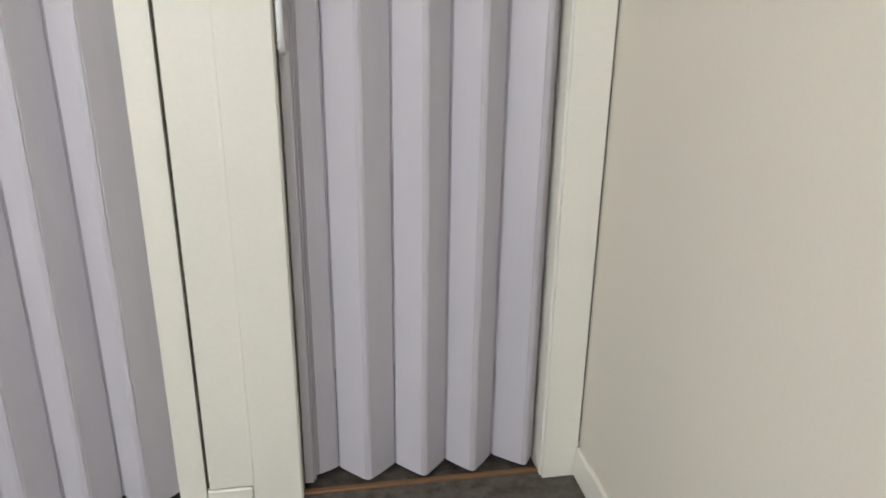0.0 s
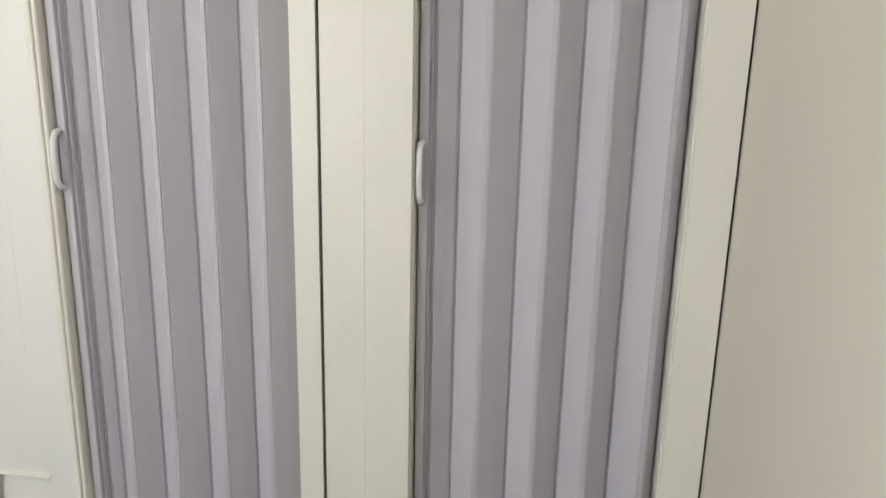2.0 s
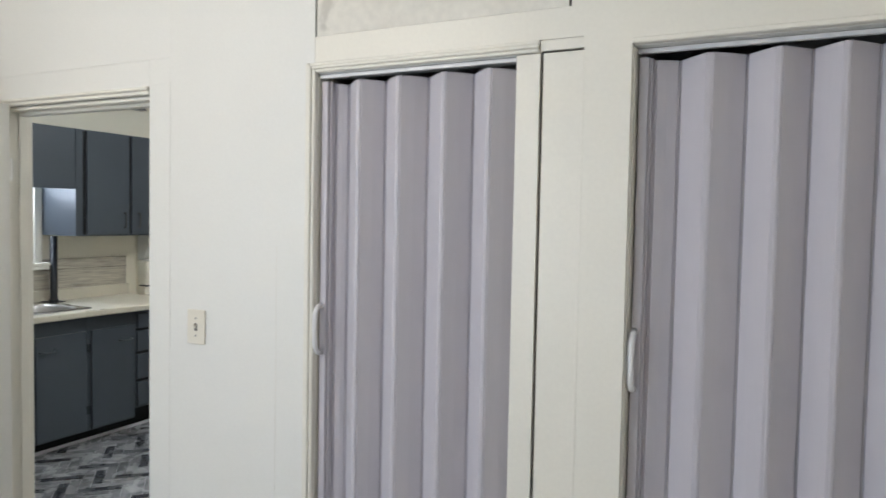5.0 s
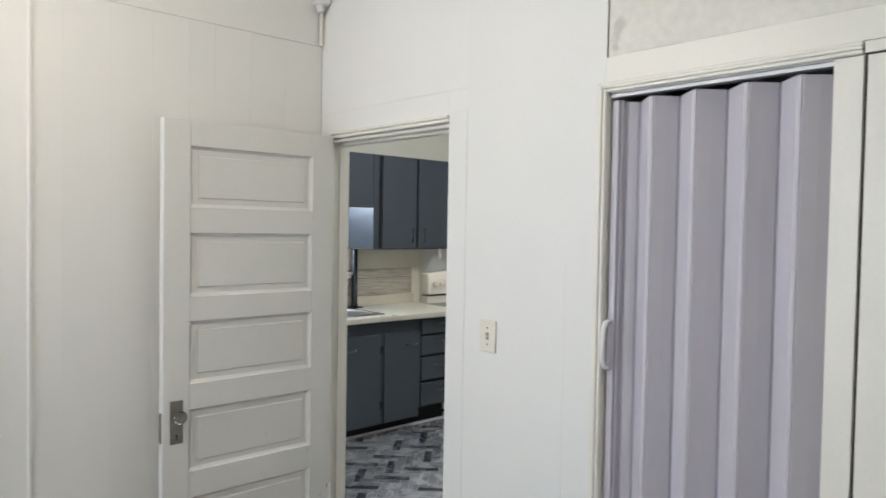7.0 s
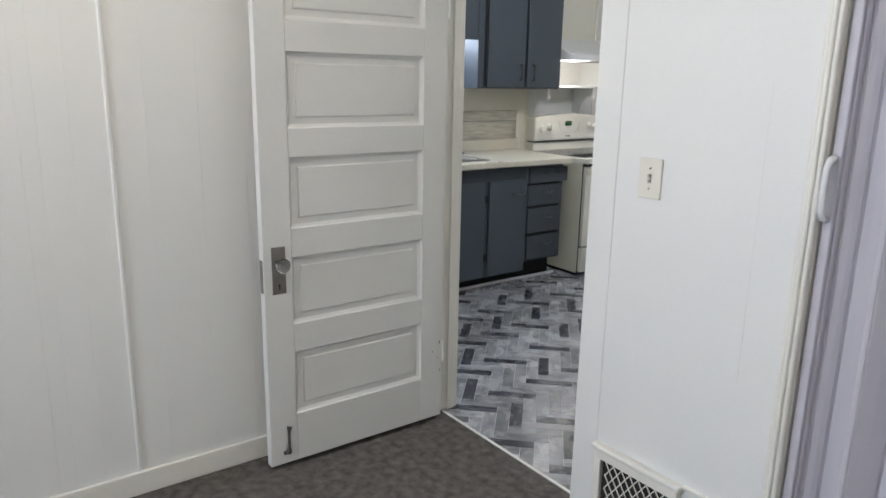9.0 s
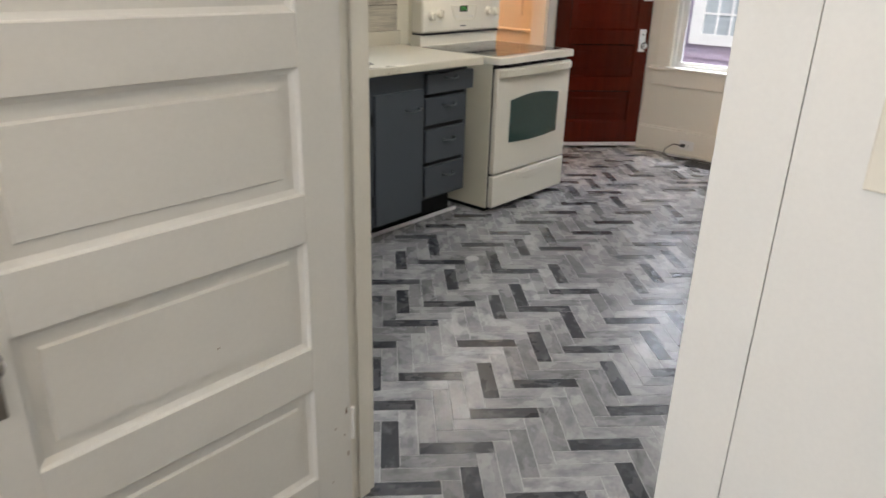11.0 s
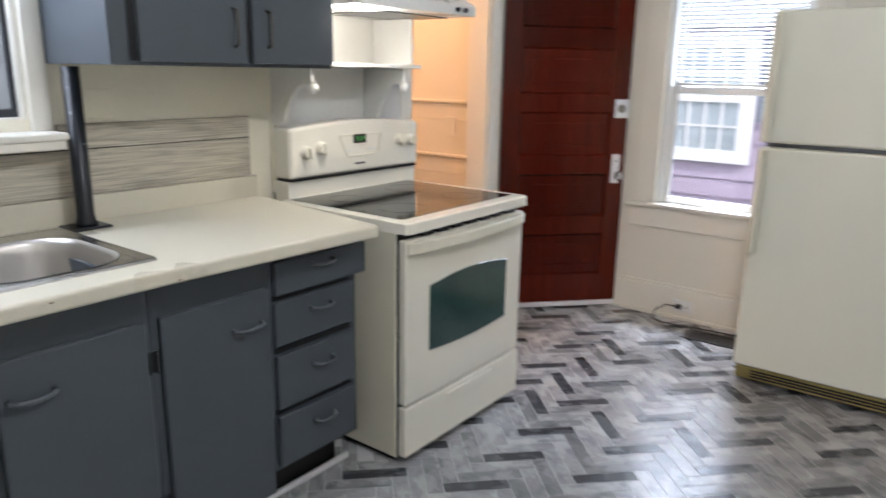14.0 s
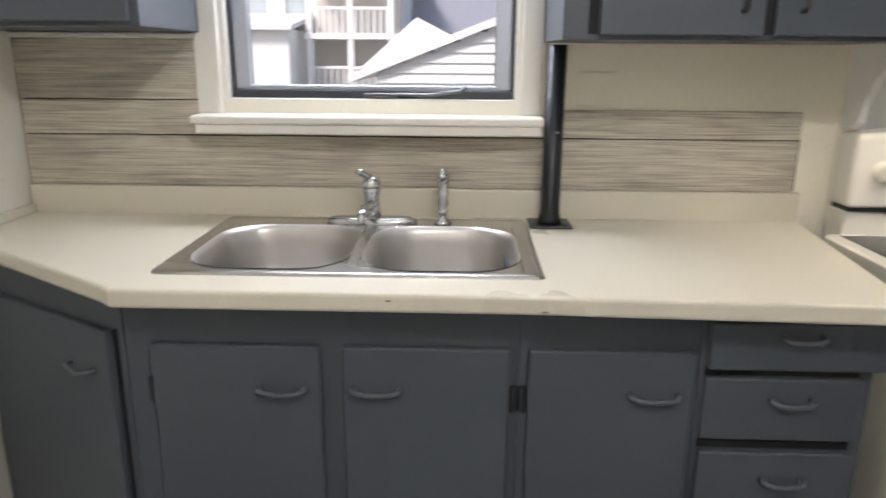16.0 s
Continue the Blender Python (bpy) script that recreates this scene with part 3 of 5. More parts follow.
    pts = [(hx, 1.797, 1.140), (hx, 1.775, 1.146), (hx, 1.764, 1.165), (hx, 1.761, 1.215), (hx, 1.764, 1.265), (hx, 1.775, 1.284), (hx, 1.797, 1.290)]
    tube(bm, pts, [0.009, 0.0085, 0.008, 0.0078, 0.008, 0.0085, 0.009], 10)
    part("handle", finish(bm, smooth=True), VINYL_TRIM, d, "white plastic pull handle")
    pts = [(x0 + 0.036, 1.826)] + folds
    for ob in d.children:
        ob.location.y -= forward
    pts = [(x, y - forward) for x, y in pts]
    for (ax, ay), (bx, by) in zip(pts, pts[1:]):
        a, b = Vector((ax, ay, 0)), Vector((bx, by, 0))
        run = (b - a).normalized()
        out = Vector((run.y, -run.x, 0))
        length = (b - a).length
        bm = bmesh.new()
        # shallow rounded slat with thinner hinge strips near both ends
        prof = [(0.001, 0.0), (0.004, 0.0028), (0.0065, 0.0), (0.009, 0.0034), (length * 0.5, 0.0046), (length - 0.009, 0.0034), (length - 0.0065, 0.0), (length - 0.004, 0.0028), (length - 0.001, 0.0)]
        outline = [a + run * s + out * h for s, h in prof] + [a + run * s - out * 0.0022 for s, h in prof[::-1]]
        prism(bm, [(p.x, p.y) for p in outline], 0.022, 1.975)
        part("slat", finish(bm), VINYL, d)
    return d


accordion_door("accordion_door", -0.13, 0.52, [(-0.032, 1.858), (0.044, 1.782), (0.124, 1.850), (0.196, 1.776), (0.264, 1.848), (0.331, 1.776), (0.398, 1.850), (0.480, 1.780), (0.515, 1.835)],
               "closed lavender-white vinyl folding closet door beside the beige wall")
accordion_door("accordion_door", -1.085, -0.435, [(-1.012, 1.855), (-0.935, 1.782), (-0.876, 1.850), (-0.797, 1.778), (-0.731, 1.850), (-0.650, 1.778), (-0.587, 1.850), (-0.515, 1.780), (-0.442, 1.850)],
               "closed lavender-white vinyl folding closet door between white casings", 0.028)


def panel_face(bm, x0, x1, z0, z1, y, s, steps=((0.0, 0.0005), (0.003, 0.009), (0.013, 0.0160), (0.036, 0.0160), (0.040, 0.0100))):
    """A moulded, recessed field with a raised centre, on the side s (-1 or 1) of a door face at y."""
    rings = []
    for inset, depth in steps:
        yy = y - s * depth
        rings.append([bm.verts.new(p) for p in ((x0 + inset, yy, z0 + inset), (x1 - inset, yy, z0 + inset), (x1 - inset, yy, z1 - inset), (x0 + inset, yy, z1 - inset))])
    for a, b in zip(rings, rings[1:]):
        for k in range(4):
            bm.faces.new((a[k], a[(k + 1) % 4], b[(k + 1) % 4], b[k]))
    bm.faces.new(rings[-1])


def panel_door(d, width, height, thick, fields, side, mat, **more):
    """Five-panel door in its own axes: x from the hinge, y through the thickness, z up."""
    xs = (side, width - side)
    zs = [0.0] + [z for f in fields for z in f] + [height]
    for x0, x1 in ((0, xs[0] - 0.0004), (xs[1] + 0.0004, width)):
        local_part("stile", boxed(x0, x1, 0, thick, 0, height, 0.002, 2), mat, d)
    for z0, z1 in zip(zs[0::2], zs[1::2]):
        local_part("rail", boxed(xs[0], xs[1], 0.0003, thick - 0.0003, z0, z1, 0.0008, 1), mat, d)
    for z0, z1 in fields:
        bm = bmesh.new()
        panel_face(bm, xs[0], xs[1], z0, z1, 0.0, -1, **more)
        panel_face(bm, xs[0], xs[1], z0, z1, thick, 1, **more)
        local_part("panel", finish(bm), mat, d)


FIELDS = [(0.190, 0.440), (0.547, 0.800), (0.904, 1.157), (1.256, 1.512), (1.615, 1.860)]
bedroom_door = thing("door_1", (-2.596, 1.722, 0.022), "open white painted five-panel wooden door with a glass knob", "door")
bedroom_door.matrix_basis = pose(-2.596, 1.722, 0.022, 0, 0, -90)
panel_door(bedroom_door, 0.782, 1.962, 0.036, FIELDS, 0.108, DOOR_PAINT)
bm = bmesh.new()
box(bm, 0.700, 0.752, 0.0362, 0.0395, 0.672, 0.845)
lock_plate = local_part("lock_plate", finish(bm, 0.001, 1), OLD_NICKEL, bedroom_door, "tarnished nickel lock plate")
bm = bmesh.new()
lathe(bm, [(0.0045, 0.0394), (0.0045, 0.0400)], (0.726, 0, 0.705), "y", 12)
box(bm, 0.7235, 0.7285, 0.0393, 0.0400, 0.688, 0.705)
local_part("keyhole", finish(bm), DARK_SLOT, lock_plate)
bm = bmesh.new()
lathe(bm, [(0.013, 0.0395), (0.013, 0.050), (0.009, 0.052), (0.009, 0.060)], (0.726, 0, 0.785), "y", 18)
local_part("knob_neck", finish(bm), OLD_NICKEL, lock_plate)
bm = bmesh.new()
lathe(bm, [(0.011, 0.058), (0.022, 0.064), (0.027, 0.074), (0.027, 0.082), (0.020, 0.092), (0.010, 0.096)], (0.726, 0, 0.785), "y", 12)
local_part("knob", finish(bm), KNOB_GLASS, lock_plate, "faceted clear glass knob")
bm = bmesh.new()
box(bm, 0.7822, 0.7842, 0.008, 0.030, 0.680, 0.800)
local_part("latch_face", finish(bm), OLD_NICKEL, bedroom_door)
bm = bmesh.new()
tube(bm, [(0.706, 0.0375, 0.148), (0.711, 0.043, 0.130), (0.712, 0.046, 0.100), (0.711, 0.043, 0.066), (0.716, 0.0385, 0.042)], [0.011, 0.006, 0.0045, 0.006, 0.012], 8)
box(bm, 0.700, 0.732, 0.0362, 0.0385, 0.036, 0.052)
local_part("foot_latch", finish(bm), IRON, bedroom_door, "small dark iron foot latch")
for x, z, w, h in ((0.012, 0.330, 0.004, 0.016), (0.020, 0.268, 0.003, 0.006), (0.046, 0.300, 0.005, 0.004), (0.010, 0.205, 0.003, 0.012), (0.060, 0.150, 0.004, 0.003), (0.330, 0.640, 0.003, 0.003)):
    local_part("chip", boxed(x, x + w, 0.0361, 0.0366, z, z + h), OLD_WOOD, bedroom_door, "bare wood chip in the paint")
for z in (0.25, 1.66):
    bm = bmesh.new()
    tube(bm, [(-0.004, 0.039, z), (-0.004, 0.039, z + 0.09)], 0.005, 8)
    local_part("hinge", finish(bm), DOOR_PAINT, bedroom_door)


def wall_plate(name, x, y, z, w, h, face, label, mat, kind_of):
    """A switch or socket plate; face is the direction that it looks in."""
    p = thing(name, (x, y, z), label, kind_of)
    ang = {"-y": 0, "+x": 90, "-x": -90}[face]
    p.matrix_basis = pose(x, y, z, 0, 0, ang)
    local_part("plate", boxed(-w / 2, w / 2, -0.007, 0, -h / 2, h / 2, 0.003, 2), mat, p)
    if kind_of == "switch":
        bm = bmesh.new()
        box(bm, -0.006, 0.006, -0.0080, -0.0068, -0.013, 0.013)
        local_part("slot", finish(bm), OLD_NICKEL, p)
        bm = bmesh.new()
        prism(bm, [(-0.008, -0.004), (-0.0195, 0.010), (-0.0195, 0.015), (-0.008, 0.006)], -0.0042, 0.0042, "x")
        local_part("toggle", finish(bm, 0.001, 1), mat, p)
        for s in (-1, 1):
            bm = bmesh.new()
            lathe(bm, [(0.003, -0.0085), (0.003, -0.0068)], (0, 0, s * 0.030), "y", 8)
            local_part("screw", finish(bm), PEWTER, p)
    else:
        for s in (-1, 1):
            bm = bmesh.new()
            lathe(bm, [(0.0165, -0.0085), (0.0165, -0.0068)], (0, 0, s * 0.020), "y", 20)
            face_ob = local_part("socket_face", finish(bm), mat, p)
            bm = bmesh.new()
            for dx in (-0.006, 0.006):
                box(bm, dx - 0.0013, dx + 0.0013, -0.0092, -0.0084, s * 0.020 - 0.001, s * 0.020 + 0.008)
            lathe(bm, [(0.0022, -0.0092), (0.0022, -0.0084)], (0, 0, s * 0.020 - 0.008), "y", 8)
            local_part("slots", finish(bm), DARK_SLOT, face_ob)
    return p


board("corner_crack", wall_north, 0.6185, 0.6245, 1.7555, 1.7600, 0.10, 1.72, DARK_SLOT, 0.0)
board("hairline_crack", wall_north, -1.2320, -1.2308, NF - 0.0004, NF + 0.001, 0.66, 1.47, PATCHED, 0.0)
wall_plate("light_switch", -1.572, NF, 1.181, 0.080, 0.118, "-y", "ivory plastic toggle light switch on the white wall", SWITCH, "switch")

# baseboard heat register beside the doorway
board("block", wall_north, -1.356, -1.204, NF - 0.018, 1.7605, 0.0, 0.190, TRIM, 0.006)
board("ledge", wall_north, -1.3555, -1.198, NF - 0.010, 1.7605, 0.277, 0.286, TRIM, 0.002)
reg = thing("heat_register", (-1.52, NF, 0), "white framed baseboard register with a black scrollwork grille", "vent")
bm = bmesh.new()
for q in ((-1.690, -1.366, 0.232, 0.262), (-1.690, -1.366, 0.0, 0.03), (-1.690, -1.662, 0.03, 0.232), (-1.394, -1.366, 0.03, 0.232)):
    box(bm, q[0], q[1], NF - 0.022, NF, q[2], q[3])
part("frame", finish(bm, 0.004, 2), TRIM, reg)
part("cap", boxed(-1.700, -1.356, NF - 0.030, NF, 0.263, 0.282, 0.006, 2), TRIM, reg)
part("backing", boxed(-1.661, -1.395, NF - 0.006, NF - 0.002, 0.031, 0.231), DARK_SLOT, reg)
bm = bmesh.new()
for i in range(-3, 11):
    for s in (1, -1):
        a = []
        x0 = -1.661 + i * 0.033
        for z in (0.031, 0.081, 0.131, 0.181, 0.231):
            x = x0 + s * (z - 0.131) * 0.7 + 0.05
            if -1.660 <= x <= -1.396:
                a.append((x, NF - 0.013, z))
        if len(a) > 1:
            tube(bm, a, 0.0022, 6)
part("grille", finish(bm), TRIM, reg, "white diamond lattice over the dark duct")


# ---------------------------------------------------------------- kitchen trim
setting("window_casing_1", boxed(-4.5695, -4.552, 2.243, 2.309, 1.20, 2.10, 0.003), TRIM, "white window casing")
setting("window_casing_1", boxed(-4.5695, -4.552, 3.131, 3.188, 1.20, 2.10, 0.003), TRIM, "white window casing")
setting("window_casing_1", boxed(-4.5695, -4.552, 2.3095, 3.1305, 2.022, 2.10, 0.003), TRIM, "white window casing")
sink_window = thing("window_3", (-4.62, 2.717, 1.235), "crank-open window with a dark sash in a white casing over the sink", "window", kind="structure")
part("window_sill", boxed(-4.66, -4.458, 2.250, 3.190, 1.178, 1.200, 0.006, 3), TRIM, sink_window)
part("apron", boxed(-4.5695, -4.466, 2.262, 3.184, 1.152, 1.1775, 0.004), TRIM, sink_window)
bm = bmesh.new()
for q in ((2.3105, 2.325, 1.2005, 2.019), (3.115, 3.1295, 1.2005, 2.019), (2.325, 3.115, 1.2005, 1.240), (2.325, 3.115, 2.00, 2.019)):
    box(bm, -4.65, -4.5705, q[0], q[1], q[2], q[3])
part("window_frame", finish(bm, 0.002, 1), TRIM, sink_window)
bm = bmesh.new()
for q in ((2.3255, 2.333, 1.2405, 1.999), (3.107, 3.1145, 1.2405, 1.999), (2.333, 3.107, 1.2405, 1.262), (2.333, 3.107, 1.980, 1.999)):
    box(bm, -4.620, -4.598, q[0], q[1], q[2], q[3])
sash = part("sash", finish(bm, 0.002, 1), SASH, sink_window, "dark metal sash")
bm = bmesh.new()
for q in ((2.3335, 2.376, 1.2625, 1.979), (3.064, 3.1065, 1.2625, 1.979), (2.376, 3.064, 1.2625, 1.276), (2.376, 3.064, 1.966, 1.979)):
    box(bm, -4.640, -4.612, q[0], q[1], q[2], q[3])
part("glazing_frame", finish(bm, 0.003, 1), ALUMINIUM, sash, "pale grey glazing frame")
pane = part("pane", boxed(-4.628, -4.624, 2.3765, 3.0635, 1.2765, 1.9655), GLASS, sink_window)
pane.visible_shadow = False
bm = bmesh.new()
box(bm, -4.600, -4.572, 2.70, 2.79, 1.243, 1.256)
tube(bm, [(-4.585, 2.79, 1.252), (-4.570, 2.88, 1.252), (-4.575, 2.965, 1.262), (-4.58, 2.985, 1.275)], 0.006, 8)
part("crank", finish(bm, 0.002, 1), PEWTER, sink_window, "pewter window crank")

north_window = thing("window_4", (-3.48, 6.26, 0.68), "white double-hung sash window with a half-lowered blind", "window", kind="structure")
for q in ((-3.955, -3.842, 0.67, 2.06), (-3.118, -3.005, 0.67, 2.06), (-3.8415, -3.1185, 1.952, 2.06)):
    setting("window_casing_2", boxed(q[0], q[1], 6.180, 6.2005, q[2], q[3], 0.004), TRIM, "cream window casing")
part("window_sill", boxed(-4.005, -2.955, 6.150, 6.25, 0.645, 0.669, 0.007, 3), TRIM, north_window)
part("apron", boxed(-3.985, -2.975, 6.182, 6.2005, 0.525, 0.644, 0.004), TRIM, north_window)


def sash_frame(z0, z1, y):
    bm = bmesh.new()
    for q in ((-3.815, -3.775, z0, z1), (-3.185, -3.145, z0, z1), (-3.775, -3.185, z0, z0 + 0.038), (-3.775, -3.185, z1 - 0.038, z1)):
        box(bm, q[0], q[1], y, y + 0.028, q[2], q[3])
    return finish(bm, 0.003, 1)


bm = bmesh.new()
for q in ((-3.839, -3.816, 0.67, 1.949), (-3.144, -3.121, 0.67, 1.949)):
    box(bm, q[0], q[1], 6.205, 6.30, q[2], q[3])
box(bm, -3.816, -3.144, 6.205, 6.30, 1.935, 1.949)
part("window_frame", finish(bm), WHITE_SASH, north_window)
lower = part("lower_sash", sash_frame(0.672, 1.33, 6.222), WHITE_SASH, north_window)
upper = part("upper_sash", sash_frame(1.31, 1.93, 6.254), WHITE_SASH, north_window)
for p_name, z0, z1, y, holder in (("pane", 0.711, 1.291, 6.234, lower), ("pane", 1.349, 1.891, 6.266, upper)):
    q = part(p_name, boxed(-3.774, -3.186, y, y + 0.004, z0, z1), GLASS, holder)
    q.visible_shadow = False
blind = thing("window_blind", (-3.48, 6.212, 1.34), "white slatted mini blind lowered over the upper sash", "blind")
part("head_rail", boxed(-3.80, -3.16, 6.202, 6.220, 1.905, 1.930, 0.002), OUTLET, blind)
slat_mesh = mesh_of("slat", boxed(-0.315, 0.315, -0.0085, 0.0085, -0.0007, 0.0007), OUTLET)
for i in range(25):
    s = new("slat", slat_mesh)
    s.parent = blind
    s.matrix_basis = pose(0.0, -0.001, 0.03 + i * 0.0215, 22, 0, 0)
part("bottom_rail", boxed(-3.795, -3.165, 6.203, 6.219, 1.338, 1.350, 0.002), OUTLET, blind)
bm = bmesh.new()
tube(bm, [(-3.76, 6.204, 1.90), (-3.762, 6.203, 0.96)], 0.0022, 6)
part("cord", finish(bm), OUTLET, blind)

for q in ((-4.56, -1.86, 6.182, 6.2005, 0.0, 0.185), ):
    setting("baseboard", boxed(*q, 0.006, 2), TRIM, "cream kitchen baseboard")
setting("baseboard", boxed(-4.56, -1.86, 6.170, 6.182, 0.0, 0.022, 0.005), TRIM, "white quarter-round")
setting("trim", boxed(-4.56, -1.86, 6.188, 6.2005, 0.186, 0.200, 0.004), TRIM, "baseboard cap")

# stub wall end beside the doorway: casing and plinth
setting("door_casing_stub", boxed(-1.808, -1.7955, 2.90, 3.012, 0.27, 2.1, 0.003), TRIM, "white casing")
setting("plinth", boxed(-1.821, -1.7955, 2.885, 3.02, 0.0, 0.268, 0.006), TRIM, "white plinth block")
setting("baseboard", boxed(-1.811, -1.7955, 1.89, 2.884, 0.0, 0.19, 0.005), TRIM, "white baseboard")

# pantry doorway casing
for q in ((-4.57, -4.552, 4.755, 4.838, 0, 2.06), (-4.57, -4.552, 5.502, 5.600, 0, 2.06), (-4.57, -4.552, 4.755, 5.600, 2.062, 2.15)):
    setting("door_casing_2", boxed(q[0], q[1], q[2], q[3], q[4], q[5], 0.004), TRIM, "cream door casing")
for q in ((4.8385, 4.850), (5.490, 5.5015)):
    setting("door_jamb", boxed(-4.70, -4.570, q[0], q[1], 0, 2.029, 0.002), TRIM, "cream door jamb")

brown_door = thing("door_2", (-4.548, 5.612, 0.02), "open red mahogany five-panel door with white lock plates", "door")
brown_door.matrix_basis = pose(-4.545, 5.618, 0.02, 0, 0, 47.9)
panel_door(brown_door, 0.752, 1.99, 0.040, FIELDS, 0.105, MAHOGANY, steps=((0.0, 0.0005), (0.004, 0.006), (0.012, 0.0175), (0.060, 0.0175), (0.066, 0.0150)))
local_part("weather_strip", boxed(0.002, 0.75, -0.006, 0.0, -0.008, 0.022, 0.002), VINYL_TRIM, brown_door, "white draught strip")
bm = bmesh.new()
box(bm, 0.668, 0.750, -0.014, 0.0, 1.125, 1.230)
bolt = local_part("deadbolt", finish(bm, 0.004, 2), VINYL_TRIM, brown_door, "white deadbolt housing")
bm = bmesh.new()
lathe(bm, [(0.019, -0.024), (0.024, -0.020), (0.024, -0.0135)], (0.705, 0, 1.178), "y", 20)
local_part("cylinder", finish(bm), OLD_NICKEL, bolt)
bm = bmesh.new()
box(bm, 0.672, 0.722, -0.005, 0.0, 0.745, 0.915)
lk = local_part("lock_plate", finish(bm, 0.002, 1), VINYL_TRIM, brown_door, "white painted lock plate")
bm = bmesh.new()
lathe(bm, [(0.010, -0.004), (0.010, -0.030), (0.022, -0.038), (0.028, -0.052), (0.020, -0.066), (0.009, -0.069)][::-1], (0.697, 0, 0.795), "y", 14)
local_part("knob", finish(bm), KNOB_GLASS, lk, "clear glass knob")
bm = bmesh.new()
lathe(bm, [(0.006, -0.0062), (0.006, -0.0048)], (0.697, 0, 0.875), "y", 12)
local_part("keyhole", finish(bm), DARK_SLOT, lk)


# ---------------------------------------------------------------- kitchen cabinets
FX = -3.957         # face of the base cabinets


def pull(parent, y, z, span, x=FX, mat=None, drop=0.005):
    """Bowed cabinet pull, horizontal along y on a face that looks to +x."""
    bm = bmesh.new()
    h = span / 2
    pts = [(x, y - h, z), (x + 0.014, y - h + 0.002, z), (x + 0.022, y - h * 0.7, z - drop * 0.5), (x + 0.024, y, z - drop), (x + 0.022, y + h * 0.7, z - drop * 0.5), (x + 0.014, y + h - 0.002, z), (x, y + h, z)]
    tube(bm, pts, [0.0080, 0.0064, 0.0052, 0.0048, 0.0052, 0.0064, 0.0080], 8)
    return part("handle", finish(bm, smooth=True), mat or PAINTED_PULL, parent, "slate painted pull")


def surface_hinge(parent, y, z, x=FX):
    bm = bmesh.new()
    box(bm, x + 0.0005, x + 0.003, y - 0.012, y + 0.012, z - 0.028, z + 0.028)
    tube(bm, [(x + 0.006, y, z - 0.030), (x + 0.006, y, z + 0.030)], 0.0055, 8)
    return part("hinge", finish(bm), HINGE, parent, "dark surface hinge with a bright pin")


def cabinet_front(name, parent, y0, y1, z0, z1, thick=0.019, x=FX):
    return part(name, boxed(x, x + thick, y0, y1, z0, z1, 0.006, 3), CABINET, parent)


def carcass(parent, y0, y1, back=-4.53, z0=0.095, z1=0.874):
    for name, q in (("face_frame", (FX - 0.022, FX - 0.001, y0, y1, z0, z1)), ("side_panel", (back, FX - 0.0225, y0, y0 + 0.016, z0, z1 - 0.002)), ("side_panel", (back, FX - 0.0225, y1 - 0.016, y1, z0, z1 - 0.002)), ("bottom_panel", (back, FX - 0.0225, y0 + 0.0165, y1 - 0.0165, z0, z0 + 0.016))):
        part(name, boxed(*q, 0.001, 1), CABINET, parent)
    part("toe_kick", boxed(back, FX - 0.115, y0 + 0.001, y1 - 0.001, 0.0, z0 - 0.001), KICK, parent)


unit = thing("base_cabinet", (-4.24, 2.69, 0), "slate grey painted sink cabinet with two flat doors", "cabinet", "kitchen base cabinets")
carcass(unit, 2.268, 3.100)
d = cabinet_front("door", unit, 2.326, 2.685, 0.102, 0.772)
pull(d, 2.604, 0.676, 0.098, FX + 0.019)
surface_hinge(d, 2.322, 0.66)
d = cabinet_front("door", unit, 2.732, 3.081, 0.102, 0.772)
pull(d, 2.803, 0.678, 0.098, FX + 0.019)
surface_hinge(d, 3.090, 0.655)
surface_hinge(d, 3.090, 0.24)

unit = thing("base_cabinet", (-4.24, 3.29, 0), "slate grey painted base cabinet with one flat door", "cabinet", "kitchen base cabinets")
carcass(unit, 3.101, 3.474)
d = cabinet_front("door", unit, 3.121, 3.463, 0.102, 0.772)
pull(d, 3.382, 0.676, 0.098, FX + 0.019)
surface_hinge(d, 3.112, 0.655)
surface_hinge(d, 3.112, 0.24)

unit = thing("drawer_cabinet", (-4.24, 3.65, 0), "slate grey painted cabinet with four drawers beside the stove", "cabinet", "kitchen base cabinets")
bm = bmesh.new()
box(bm, -4.53, FX - 0.001, 3.475, 3.835, 0.16, 0.874)
part("body", finish(bm, 0.0015, 1), CABINET, unit)
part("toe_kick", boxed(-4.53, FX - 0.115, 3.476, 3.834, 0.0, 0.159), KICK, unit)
for y1, z0, z1, grow in ((3.862, 0.738, 0.842, 0.024), (3.812, 0.574, 0.716, 0.014), (3.810, 0.372, 0.548, 0.019), (3.808, 0.176, 0.348, 0.019)):
    d = cabinet_front("drawer", unit, 3.487, y1, z0, z1, grow)
    pull(d, 3.668, (z0 + z1) / 2 + 0.024, 0.082, FX + grow)
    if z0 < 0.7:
        # Near-black strip paints the shade between the drawers.
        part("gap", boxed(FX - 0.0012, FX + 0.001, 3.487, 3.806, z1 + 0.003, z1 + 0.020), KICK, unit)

# angled end cabinet: tapers to the south wall
unit = thing("corner_cabinet", (-4.35, 2.0, 0), "slate grey painted angled end cabinet with one flat door", "cabinet", "kitchen base cabinets")
bm = bmesh.new()
prism(bm, [(-4.53, 1.737), (-4.27, 1.737), (-3.958, 2.266), (-4.53, 2.266)], 0.135, 0.874)
part("body", finish(bm, 0.0015, 1), CABINET, unit)
bm = bmesh.new()
prism(bm, [(-4.53, 1.738), (-4.33, 1.738), (-4.04, 2.265), (-4.53, 2.265)], 0.0, 0.134)
